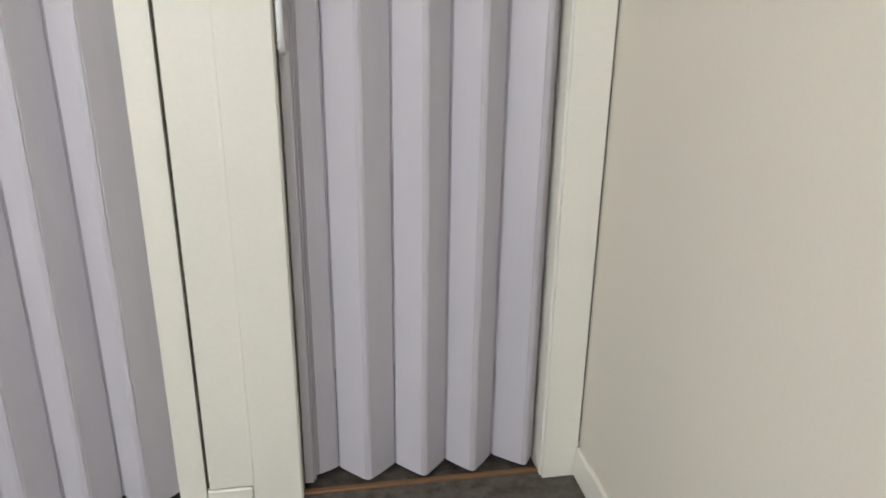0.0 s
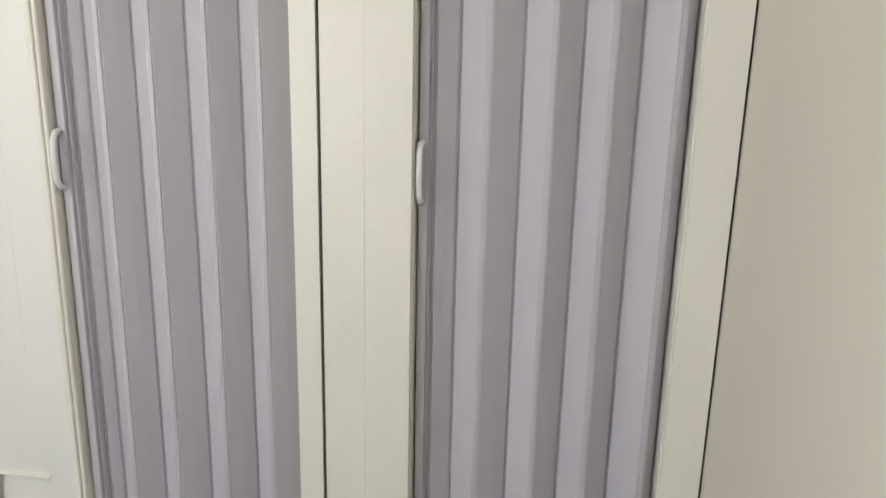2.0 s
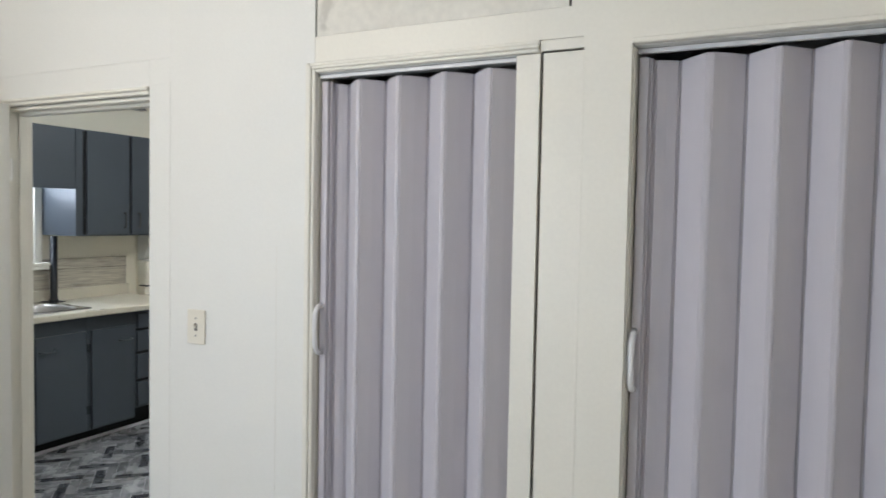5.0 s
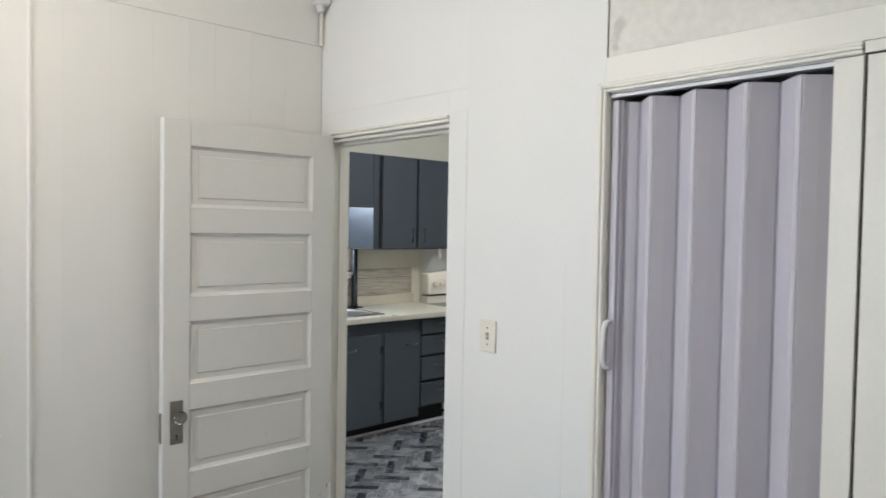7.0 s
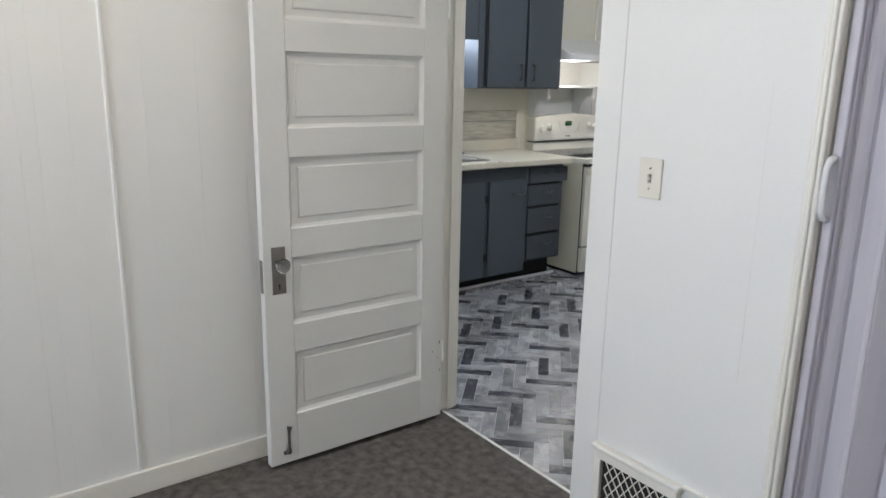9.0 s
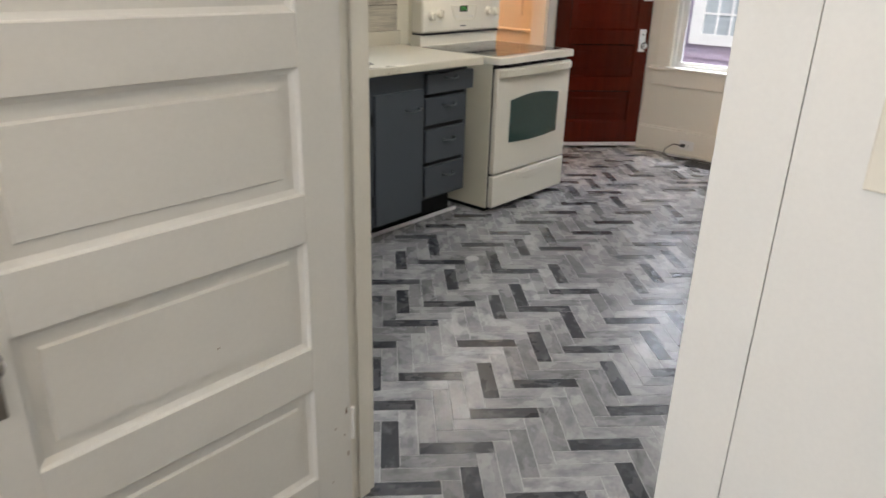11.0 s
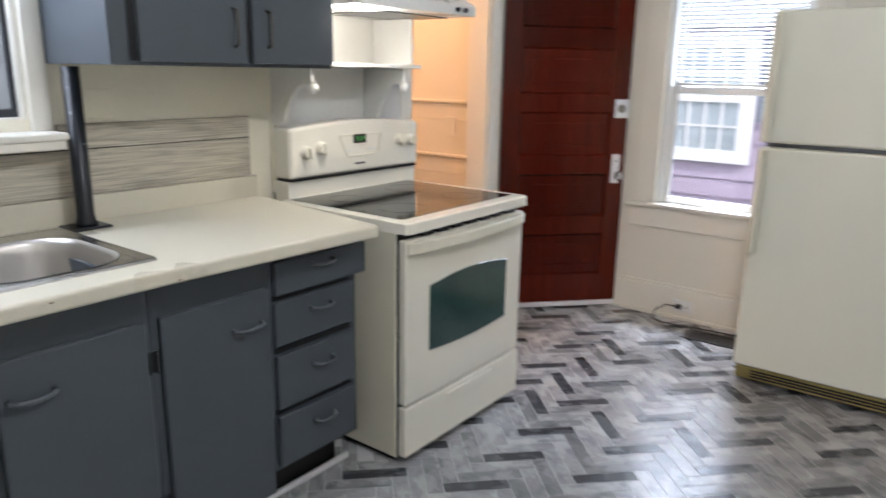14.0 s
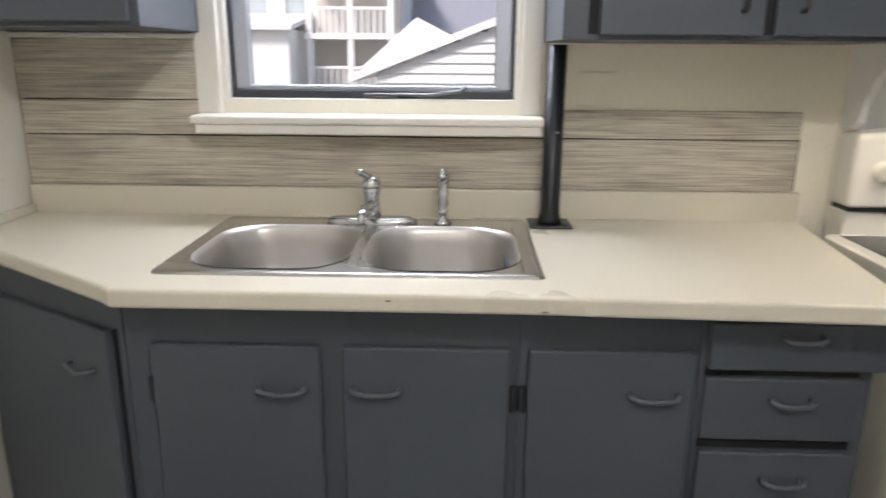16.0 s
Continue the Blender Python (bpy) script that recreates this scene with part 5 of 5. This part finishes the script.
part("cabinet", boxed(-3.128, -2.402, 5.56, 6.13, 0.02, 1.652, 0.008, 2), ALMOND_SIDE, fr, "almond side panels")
fz = part("freezer_door", boxed(-3.138, -2.394, 5.49, 5.553, 1.116, 1.660, 0.012, 3), FRIDGE, fr)
fd = part("fridge_door", boxed(-3.138, -2.394, 5.49, 5.553, 0.090, 1.096, 0.012, 3), FRIDGE, fr)
part("gasket", boxed(-3.125, -2.405, 5.554, 5.5595, 0.095, 1.655), PEWTER, fr)
for owner, z0, z1 in ((fz, 1.122, 1.640), (fd, 0.630, 1.088)):
    bm = bmesh.new()
    prism(bm, [(-3.134, 5.4895), (-3.134, 5.462), (-3.122, 5.446), (-3.104, 5.446), (-3.096, 5.458), (-3.104, 5.4895)], z0, z1)
    part("handle", finish(bm, 0.005, 2), ALMOND_SIDE, owner, "long ribbed almond handle")
part("hinge", boxed(-2.475, -2.400, 5.482, 5.555, 1.0985, 1.1135, 0.002), HOOD, fr)
part("hinge_cap", boxed(-2.47, -2.40, 5.49, 5.56, 1.6605, 1.674, 0.004), ALMOND_SIDE, fr)
part("badge", boxed(-2.468, -2.398, 5.485, 5.4895, 1.570, 1.602), BLACK_PLASTIC, fz, "black nameplate with pale bars")
bm = bmesh.new()
for z in (1.580, 1.588):
    box(bm, -2.452, -2.416, 5.4843, 5.4848, z, z + 0.004)
part("badge_bars", finish(bm), PEWTER, fz)
part("badge_mark", boxed(-2.486, -2.469, 5.486, 5.4895, 1.572, 1.600), BRASS, fz)
grille = part("bottom_grille", boxed(-3.125, -2.405, 5.515, 5.555, 0.022, 0.080, 0.003), BRASS, fr, "dull gold louvred grille")
for i in range(3):
    part("louvre", boxed(-3.06, -2.48, 5.510, 5.5145, 0.034 + i * 0.014, 0.041 + i * 0.014), KICK, fr)
for x in (-3.08, -2.45):
    part("foot", boxed(x - 0.02, x + 0.02, 5.58, 5.62, 0.0, 0.0195), KICK, fr)

# ---------------------------------------------------------------- low counter with hutch by the east wall
low = thing("side_cabinet", (-1.72, 5.38, 0), "slate grey painted low cabinet with doors and scuffed end panel", "cabinet")
part("body", boxed(-2.026, -1.405, 4.548, 6.165, 0.0, 0.742, 0.003, 1), CABINET, low)
for y0, y1 in ((4.60, 5.09), (5.12, 5.61), (5.64, 6.12)):
    d = part("door", boxed(-2.046, -2.0265, y0, y1, 0.07, 0.70, 0.004, 2), CABINET, low)
    for z in (0.16, 0.60):
        bm = bmesh.new()
        tube(bm, [(-2.050, y0 - 0.008, z - 0.03), (-2.050, y0 - 0.008, z + 0.03)], 0.006, 8)
        box(bm, -2.048, -2.0462, y0 - 0.02, y0 + 0.02, z - 0.022, z + 0.022)
        part("hinge", finish(bm), PEWTER, d)
bm = bmesh.new()
prism(bm, [(-1.988, 0.355), (-1.978, 0.358), (-1.944, 0.394), (-1.949, 0.397), (-1.972, 0.382)], 4.5468, 4.5479, "y")
part("scuff", finish(bm), KICK, low)
top2 = thing("side_worktop", (-1.72, 5.36, 0.742), "cream laminate low counter top", "countertop")
part("slab", boxed(-2.078, -1.405, 4.512, 6.168, 0.7425, 0.785, 0.010, 4), LAMINATE, top2)
part("upstand", boxed(-1.424, -1.405, 4.56, 6.168, 0.7855, 0.860, 0.004, 2), LAMINATE, top2)
wall_plate("outlet", -1.838, 4.547, 0.655, 0.074, 0.118, "-y", "white duplex outlet on the slate cabinet end", OUTLET, "outlet")
setting("shoe_moulding_2", boxed(-2.050, -1.405, 4.528, 4.546, -0.001, 0.030, 0.004), VINYL_TRIM, "white floor moulding")
setting("shoe_moulding_2", boxed(-2.066, -2.048, 4.528, 6.165, -0.001, 0.030, 0.004), VINYL_TRIM, "white floor moulding")
hutch = thing("hutch", (-1.62, 5.3, 0.785), "slate grey painted hutch on the low counter", "cabinet")
part("side_panel", boxed(-1.808, -1.405, 4.535, 4.556, 0.786, 1.060, 0.002), CABINET, hutch)
part("post", boxed(-1.862, -1.822, 6.11, 6.15, 0.786, 1.060, 0.003), CABINET, hutch)
part("body", boxed(-1.845, -1.405, 4.535, 6.155, 1.0605, 2.05, 0.003), CABINET, hutch)
for y0, y1 in ((4.56, 5.07), (5.09, 5.60), (5.62, 6.13)):
    d = part("door", boxed(-1.864, -1.8455, y0, y1, 1.085, 2.02, 0.004, 2), CABINET, hutch)
    bm = bmesh.new()
    tube(bm, [(-1.864, y0 + 0.04, 1.14), (-1.886, y0 + 0.04, 1.145), (-1.886, y0 + 0.04, 1.235), (-1.864, y0 + 0.04, 1.24)], 0.005, 8)
    part("handle", finish(bm, smooth=True), PEWTER, d)

# ---------------------------------------------------------------- small kitchen things
wall_plate("outlet", -3.612, 6.182, 0.085, 0.074, 0.118, "-y", "white wall outlet in the baseboard with a black plug", OUTLET, "outlet").rotation_euler = (0, radians(90), 0)
plug = thing("power_cord", (-3.62, 6.17, 0.08), "black appliance cord plugged into the baseboard outlet", "cord")
bm = bmesh.new()
box(bm, -3.650, -3.615, 6.140, 6.174, 0.074, 0.098)
part("plug", finish(bm, 0.006, 2), BLACK_PLASTIC, plug)
bm = bmesh.new()
tube(bm, [(-3.65, 6.155, 0.085), (-3.70, 6.140, 0.090), (-3.75, 6.115, 0.055), (-3.755, 6.085, 0.012), (-3.70, 6.060, 0.006), (-3.60, 6.065, 0.006), (-3.45, 6.09, 0.006), (-3.25, 6.11, 0.006), (-3.12, 6.12, 0.006)], 0.0042, 8)
part("cable", finish(bm, smooth=True), BLACK_PLASTIC, plug)
vent = thing("floor_vent", (-3.37, 5.985, 0), "black metal floor register by the refrigerator", "vent")
bm = bmesh.new()
for q in ((-3.52, -3.23, 5.905, 5.920), (-3.52, -3.23, 6.05, 6.065), (-3.52, -3.505, 5.920, 6.05), (-3.245, -3.23, 5.920, 6.05)):
    box(bm, *q, 0.0005, 0.006)
part("frame", finish(bm, 0.001, 1), BLACK_PLASTIC, vent)
# Black sheet added under the bars, the openings' darkness put into its colour.
part("pan", boxed(-3.504, -3.246, 5.921, 6.049, 0.0002, 0.0009), KICK, vent)
for i in range(9):
    x = -3.50 + i * 0.029
    part("bar", boxed(x, x + 0.012, 5.921, 6.049, 0.001, 0.005), BLACK_PLASTIC, vent)

for lx, ly, drop, room in ((-2.45, 3.30, 0.40, "kitchen"), (-1.60, 0.05, 0.10, "bedroom")):
    top = CEIL - drop
    ceiling_lamp = thing("ceiling_lamp", (lx, ly, top), "frosted glass lamp lit under the " + room + " ceiling", "lamp")
    bm = bmesh.new()
    lathe(bm, [(0.06, CEIL - 0.03), (0.06, CEIL - 0.001)], (lx, ly, 0), "z", 24)
    part("canopy", finish(bm), HOOD, ceiling_lamp)
    bm = bmesh.new()
    lathe(bm, [(0.012, top), (0.012, CEIL - 0.031)], (lx, ly, 0), "z", 12)
    part("stem", finish(bm), HOOD, ceiling_lamp)
    bm = bmesh.new()
    lathe(bm, [(0.07, top - 0.035), (0.085, top - 0.02), (0.06, top - 0.001)], (lx, ly, 0), "z", 28)
    part("shade", finish(bm, smooth=True), BULB, ceiling_lamp)
pantry_lamp = thing("pantry_lamp", (-5.35, 4.95, CEIL - 0.1), "bare warm bulb on the pantry ceiling", "lamp")
bm = bmesh.new()
lathe(bm, [(0.04, CEIL - 0.05), (0.05, CEIL - 0.001)], (-5.35, 4.95, 0), "z", 20)
part("holder", finish(bm), HOOD, pantry_lamp)
bm = bmesh.new()
lathe(bm, [(0.008, CEIL - 0.16), (0.028, CEIL - 0.14), (0.03, CEIL - 0.11), (0.015, CEIL - 0.055)], (-5.35, 4.95, 0), "z", 16)
part("bulb", finish(bm, smooth=True), BULB, pantry_lamp)

# ---------------------------------------------------------------- outdoors
setting("ground", boxed(-900, 900, -900, 900, -1.4, -1.3), GROUND, "grass and gravel yard")


def clapboards(parent, x, y0, y1, z0, z1, step, mat, gable=None):
    """Lapped siding boards on a wall that faces +x; gable: (ridge y, ridge z)."""
    z = z0
    while z < (gable[1] if gable else z1):
        a, b = y0, y1
        if gable and z > z1:
            s = (z - z1) / (gable[1] - z1)
            a, b = y0 + (gable[0] - y0) * s, y1 + (gable[0] - y1) * s
        if b - a > 0.1:
            bm = bmesh.new()
            prism(bm, [(x, z), (x + (0.034 if gable else 0.018), z), (x + 0.006, z + step), (x, z + step)], a, b, "y")
            part("clapboard", finish(bm), mat, parent)
        z += step


garage = thing("garage", (-14, 5.0, -1.3), "white clapboard garage with a low gable roof", "building")
part("wall", boxed(-17, -11.03, 1.95, 8.6, -1.3, 1.15), SIDING, garage)
bm = bmesh.new()
prism(bm, [(1.95, 1.15), (8.6, 1.15), (5.27, 2.42)], -17, -11.03, "x")
part("gable", finish(bm), SIDING, garage)
clapboards(garage, -11.03, 1.95, 8.6, -0.9, 1.15, 0.115, SIDING, (5.27, 2.40))
for y0, z0, y1, z1 in ((1.62, 1.05, 5.27, 2.45), (8.92, 1.05, 5.27, 2.45)):
    bm = bmesh.new()
    prism(bm, [(y0, z0), (y1, z1), (y1, z1 + 0.09), (y0, z0 + 0.09)], -17.2, -10.90, "x")
    part("roof", finish(bm), SIDING, garage)
annex = thing("neighbour_house", (-9, 5.8, -1.3), "white clapboard house wall close by", "building")
part("wall", boxed(-8.1, -7.53, 3.48, 8.2, -1.3, 3.0), SIDING, annex)
clapboards(annex, -7.53, 3.48, 8.2, -0.9, 3.0, 0.19, SIDING)
bm = bmesh.new()
prism(bm, [(-8.6, 3.0), (-7.1, 3.0), (-7.85, 3.5)], 3.2, 8.5, "y")
part("roof", finish(bm), ROOF, annex)
shed = thing("shed", (-15, 2.4, -1.3), "small white gabled outbuilding", "building")
part("wall", boxed(-19.5, -17.3, 1.3, 3.4, -1.3, 1.25), SIDING, shed)
bm = bmesh.new()
prism(bm, [(0.9, 1.15), (2.0, 2.1), (3.9, 1.15)], -19.6, -17.2, "x")
part("roof", finish(bm), SIDING, shed)
house = thing("neighbour_house", (-23, -2.2, -1.3), "white two-storey house with porch and dark windows", "building")
part("wall", boxed(-28, -22, -6, 1.3, -1.3, 3.6), SIDING, house)
bm = bmesh.new()
prism(bm, [(-6.4, 3.6), (1.7, 3.6), (-2.4, 6.2)], -28.4, -21.6, "x")
part("roof", finish(bm), ROOF, house)
for y in (-4.6, -2.9, -1.75):
    z = 2.35
    w = part("window", boxed(-21.99, -21.94, y, y + 0.7, z, z + 0.95), HOUSE_GLASS, house)
    bm = bmesh.new()
    for q in ((y - 0.12, y, z - 0.12, z + 1.07), (y + 0.7, y + 0.82, z - 0.12, z + 1.07), (y, y + 0.7, z - 0.12, z), (y, y + 0.7, z + 0.95, z + 1.07), (y, y + 0.7, z + 0.45, z + 0.50)):
        box(bm, -21.995, -21.88, *q)
    part("frame", finish(bm), SIDING, w)
part("wing", boxed(-21.99, -19.6, -6.0, -1.15, -1.3, 1.95), SIDING, house)
bm = bmesh.new()
prism(bm, [(-22.0, 2.30), (-19.3, 1.92), (-19.3, 2.02), (-22.0, 2.42)], -6.2, -1.0, "y")
part("wing_roof", finish(bm), SIDING, house)
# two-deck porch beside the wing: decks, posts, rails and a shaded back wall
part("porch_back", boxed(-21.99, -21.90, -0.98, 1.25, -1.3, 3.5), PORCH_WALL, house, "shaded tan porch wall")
for z in (0.35, 1.75, 3.2):
    part("porch_deck", boxed(-21.89, -20.5, -0.99, 1.28, z, z + 0.14), SIDING, house)
for y in (-0.85, 0.15, 1.15):
    part("porch_post", boxed(-20.66, -20.52, y - 0.07, y + 0.07, -1.3, 3.2), SIDING, house)
for z in (0.49, 1.89):
    part("porch_rail", boxed(-20.62, -20.56, -0.78, 1.08, z + 0.55, z + 0.62), SIDING, house)
    for i in range(12):
        y = -0.68 + i * 0.155
        part("baluster", boxed(-20.61, -20.57, y, y + 0.045, z, z + 0.549), SIDING, house)
far = thing("neighbour_house", (-30, 8, -1.3), "house with a large blue-grey shingled roof", "building")
part("wall", boxed(-36, -25.2, 1.4, 15, -1.3, 2.05), SIDING, far)
bm = bmesh.new()
prism(bm, [(-36.5, 2.05), (-24.8, 2.05), (-30.5, 6.6)], 1.1, 15.3, "y")
part("roof", finish(bm), ROOF, far)
near = thing("neighbour_house", (-3.5, 11.5, -1.3), "mauve shingled house with a white trimmed window and dark shutter", "building")
part("wall", boxed(-9, 2.5, 9.83, 14, -1.3, 2.1), SHINGLE_WALL, near)
for i in range(13):
    z = -0.6 + i * 0.19
    bm = bmesh.new()
    prism(bm, [(9.83, z), (9.805, z), (9.823, z + 0.19), (9.83, z + 0.19)], -9, 2.5, "x")
    part("shingle_course", finish(bm), SHINGLE_WALL, near)
part("frieze", boxed(-9.1, 2.6, 9.70, 9.80, 1.86, 2.35), SIDING, near)
bm = bmesh.new()
prism(bm, [(9.4, 2.36), (14.4, 2.36), (11.9, 3.6)], -9.3, 2.8, "x")
part("roof", finish(bm), ROOF, near)
x = -5.07
w = part("window", boxed(x, x + 0.67, 9.78, 9.795, 0.65, 1.66), HOUSE_GLASS, near)
bm = bmesh.new()
for q in ((x - 0.15, x, 0.52, 1.82), (x + 0.67, x + 0.82, 0.52, 1.82), (x, x + 0.67, 0.52, 0.65), (x, x + 0.67, 1.66, 1.82), (x, x + 0.67, 1.13, 1.20)):
    box(bm, q[0], q[1], 9.75, 9.785, q[2], q[3])
part("frame", finish(bm), SIDING, w)
for dx in (0.165, 0.335, 0.505):
    part("muntin", boxed(x + dx - 0.012, x + dx + 0.012, 9.765, 9.779, 0.65, 1.66), SIDING, w)
for z in (0.89, 1.42):
    part("muntin", boxed(x, x + 0.67, 9.766, 9.778, z - 0.012, z + 0.012), SIDING, w)
sh = part("shutter", boxed(x + 0.84, x + 1.22, 9.77, 9.80, 0.95, 1.80), ROOF, near)
for i in range(14):
    part("louvre", boxed(x + 0.88, x + 1.18, 9.755, 9.7695, 0.98 + i * 0.058, 1.015 + i * 0.058), HOUSE_GLASS, sh)

# ---------------------------------------------------------------- herringbone vinyl floor
# Whitish round spot on the floor, drawn as a thin disc.
bm = bmesh.new()
lathe(bm, [(0.034, 0.0002), (0.033, 0.0012)], (-3.48, 3.345, 0), "z", 24)
pale_disc = thing("floor_disc", (-3.48, 3.345, 0), "small whitish disc mark on the vinyl floor", "pad")
part("disc", finish(bm), GROUT, pale_disc)
W, PH_U, PH_V, N = 0.0579, 0.38, 0.11, 4
C, S = math.cos(radians(45.5)), math.sin(radians(45.5))
GAP = 0.0036


def world(u, v):
    return u * C - v * S, u * S + v * C


def piece_mesh(name, mat, along):
    bm = bmesh.new()
    lu, lv = (N * W - GAP, W - GAP) if along else (W - GAP, N * W - GAP)
    vs = [bm.verts.new((*world(sx * lu / 2, sy * lv / 2), 0.0)) for sx, sy in ((-1, -1), (1, -1), (1, 1), (-1, 1))]
    lo = [bm.verts.new((*world(sx * (lu / 2 + 0.0006), sy * (lv / 2 + 0.0006)), -0.0008)) for sx, sy in ((-1, -1), (1, -1), (1, 1), (-1, 1))]
    bm.faces.new(vs)
    for k in range(4):
        bm.faces.new((vs[k], lo[k], lo[(k + 1) % 4], vs[(k + 1) % 4]))
    return mesh_of(name, finish(bm), mat)


def cut_piece(src, px, py):
    """A tile trimmed to the doorway: its joint with the carpet and both jambs."""
    bm = bmesh.new()
    bm.from_mesh(src)
    bmesh.ops.translate(bm, verts=bm.verts, vec=(px, py, 0))
    for co, no in (((0, 1.782, 0), (0, -1, 0)), ((-2.612, 0, 0), (-1, 0, 0)), ((-1.806, 0, 0), (1, 0, 0))):
        bmesh.ops.bisect_plane(bm, geom=bm.verts[:] + bm.edges[:] + bm.faces[:], plane_co=co, plane_no=no, clear_outer=True)
    return bm


shared = {key: piece_mesh("tile", m, key[1]) for key, m in TILES.items()}
rng = random.Random(11)
pieces, dark_spots = [], []
# dark planks that stand out, as (column of the zigzag, row)
seen_along = {(-12, 91), (-12, 88), (-11, 89), (-11, 86), (-11, 82), (-10, 80), (-10, 74), (-9, 73), (-9, 76), (-8, 71), (-8, 74), (-8, 79), (-8, 83), (-7, 71), (-7, 77), (-6, 73), (-6, 70), (-6, 67)}
seen_across = {(-11, 84), (-11, 81), (-10, 81), (-10, 84), (-10, 77), (-9, 72), (-9, 74), (-8, 69), (-8, 78), (-8, 76), (-7, 69), (-7, 74), (-7, 78), (-6, 69), (-6, 75)}
for along, known in ((True, seen_along), (False, seen_across)):
    for c, r in known:
        x = c * 2 * N + r - (0 if along else 1)
        dark_spots.append(world((x + PH_U + N / 2) * W, (r + PH_V + 0.5) * W) if along else world((x + PH_U + 0.5) * W, (r + PH_V + N / 2) * W))
for along, known in ((True, seen_along), (False, seen_across)):
    for col in range(-30, 20):
        taken = sorted(r for c, r in known if c == col)
        next_dark = -60 + rng.randrange(4)
        for row in range(-60, 150):
            x = col * 2 * N + row - (0 if along else 1)
            cu, cv = ((x + PH_U + N / 2) * W, (row + PH_V + 0.5) * W) if along else ((x + PH_U + 0.5) * W, (row + PH_V + N / 2) * W)
            px, py = world(cu, cv)
            dark = False
            if row in taken:
                dark = True
            elif row >= next_dark and all(abs(row - t) > 2 for t in taken):
                dark = all((px - a) ** 2 + (py - b) ** 2 > 0.036 for a, b in dark_spots)
            if dark:
                dark_spots.append((px, py))
                next_dark = row + rng.choice((2, 3, 3, 4))
            tone = rng.random()
            if not (-4.68 < px < -1.42 and 1.70 < py < 6.26) or (px < -4.15 and py < 4.55) or (px < -4.50 and not 4.86 < py < 5.48) or (px > -2.0 and py > 4.7) or (px < -3.95 and 3.9 < py < 4.6):
                continue
            pieces.append((px, py, along, 2 if dark else 1 if tone < 0.36 else 0))
pieces = [p for p in pieces if 1.705 < p[1] < 6.17 and (p[1] > 1.9 or -2.66 < p[0] < -1.76)]
edge_ones = []
for p in list(pieces):
    if p[1] < 1.875:
        pieces.remove(p)
        edge_ones.append(p)
near_ones = [p for p in pieces if 1.8 < p[1] < 3.75 and -3.75 < p[0] < -1.95]
near_ones = sorted(near_ones, key=lambda p: p[1])[:300]
chosen = set(near_ones)
for px, py, along, kind in near_ones:
    ob = new("tile", shared[(kind, along)])
    ob.parent = floor_kitchen
    ob.location = (px, py, 0)
for px, py, along, kind in edge_ones:
    bm = cut_piece(shared[(kind, along)], px, py)
    if bm.faces:
        part("tile", bm, TILES[(kind, along)], floor_kitchen)
    else:
        bm.free()
for (kind, along), finish_mat in TILES.items():
    verts, faces = [], []
    src = shared[(kind, along)]
    for piece in pieces:
        if piece[2:] != (along, kind) or piece in chosen:
            continue
        base = len(verts)
        verts += [(v.co.x + piece[0], v.co.y + piece[1], v.co.z) for v in src.vertices]
        faces += [[base + i for i in f.vertices] for f in src.polygons]
    me = bpy.data.meshes.new("tiles")
    me.from_pydata(verts, [], faces)
    me.materials.append(finish_mat)
    ob = new("tiles", me)
    ob.parent = floor_kitchen
    tagged(ob, kind="stuff")
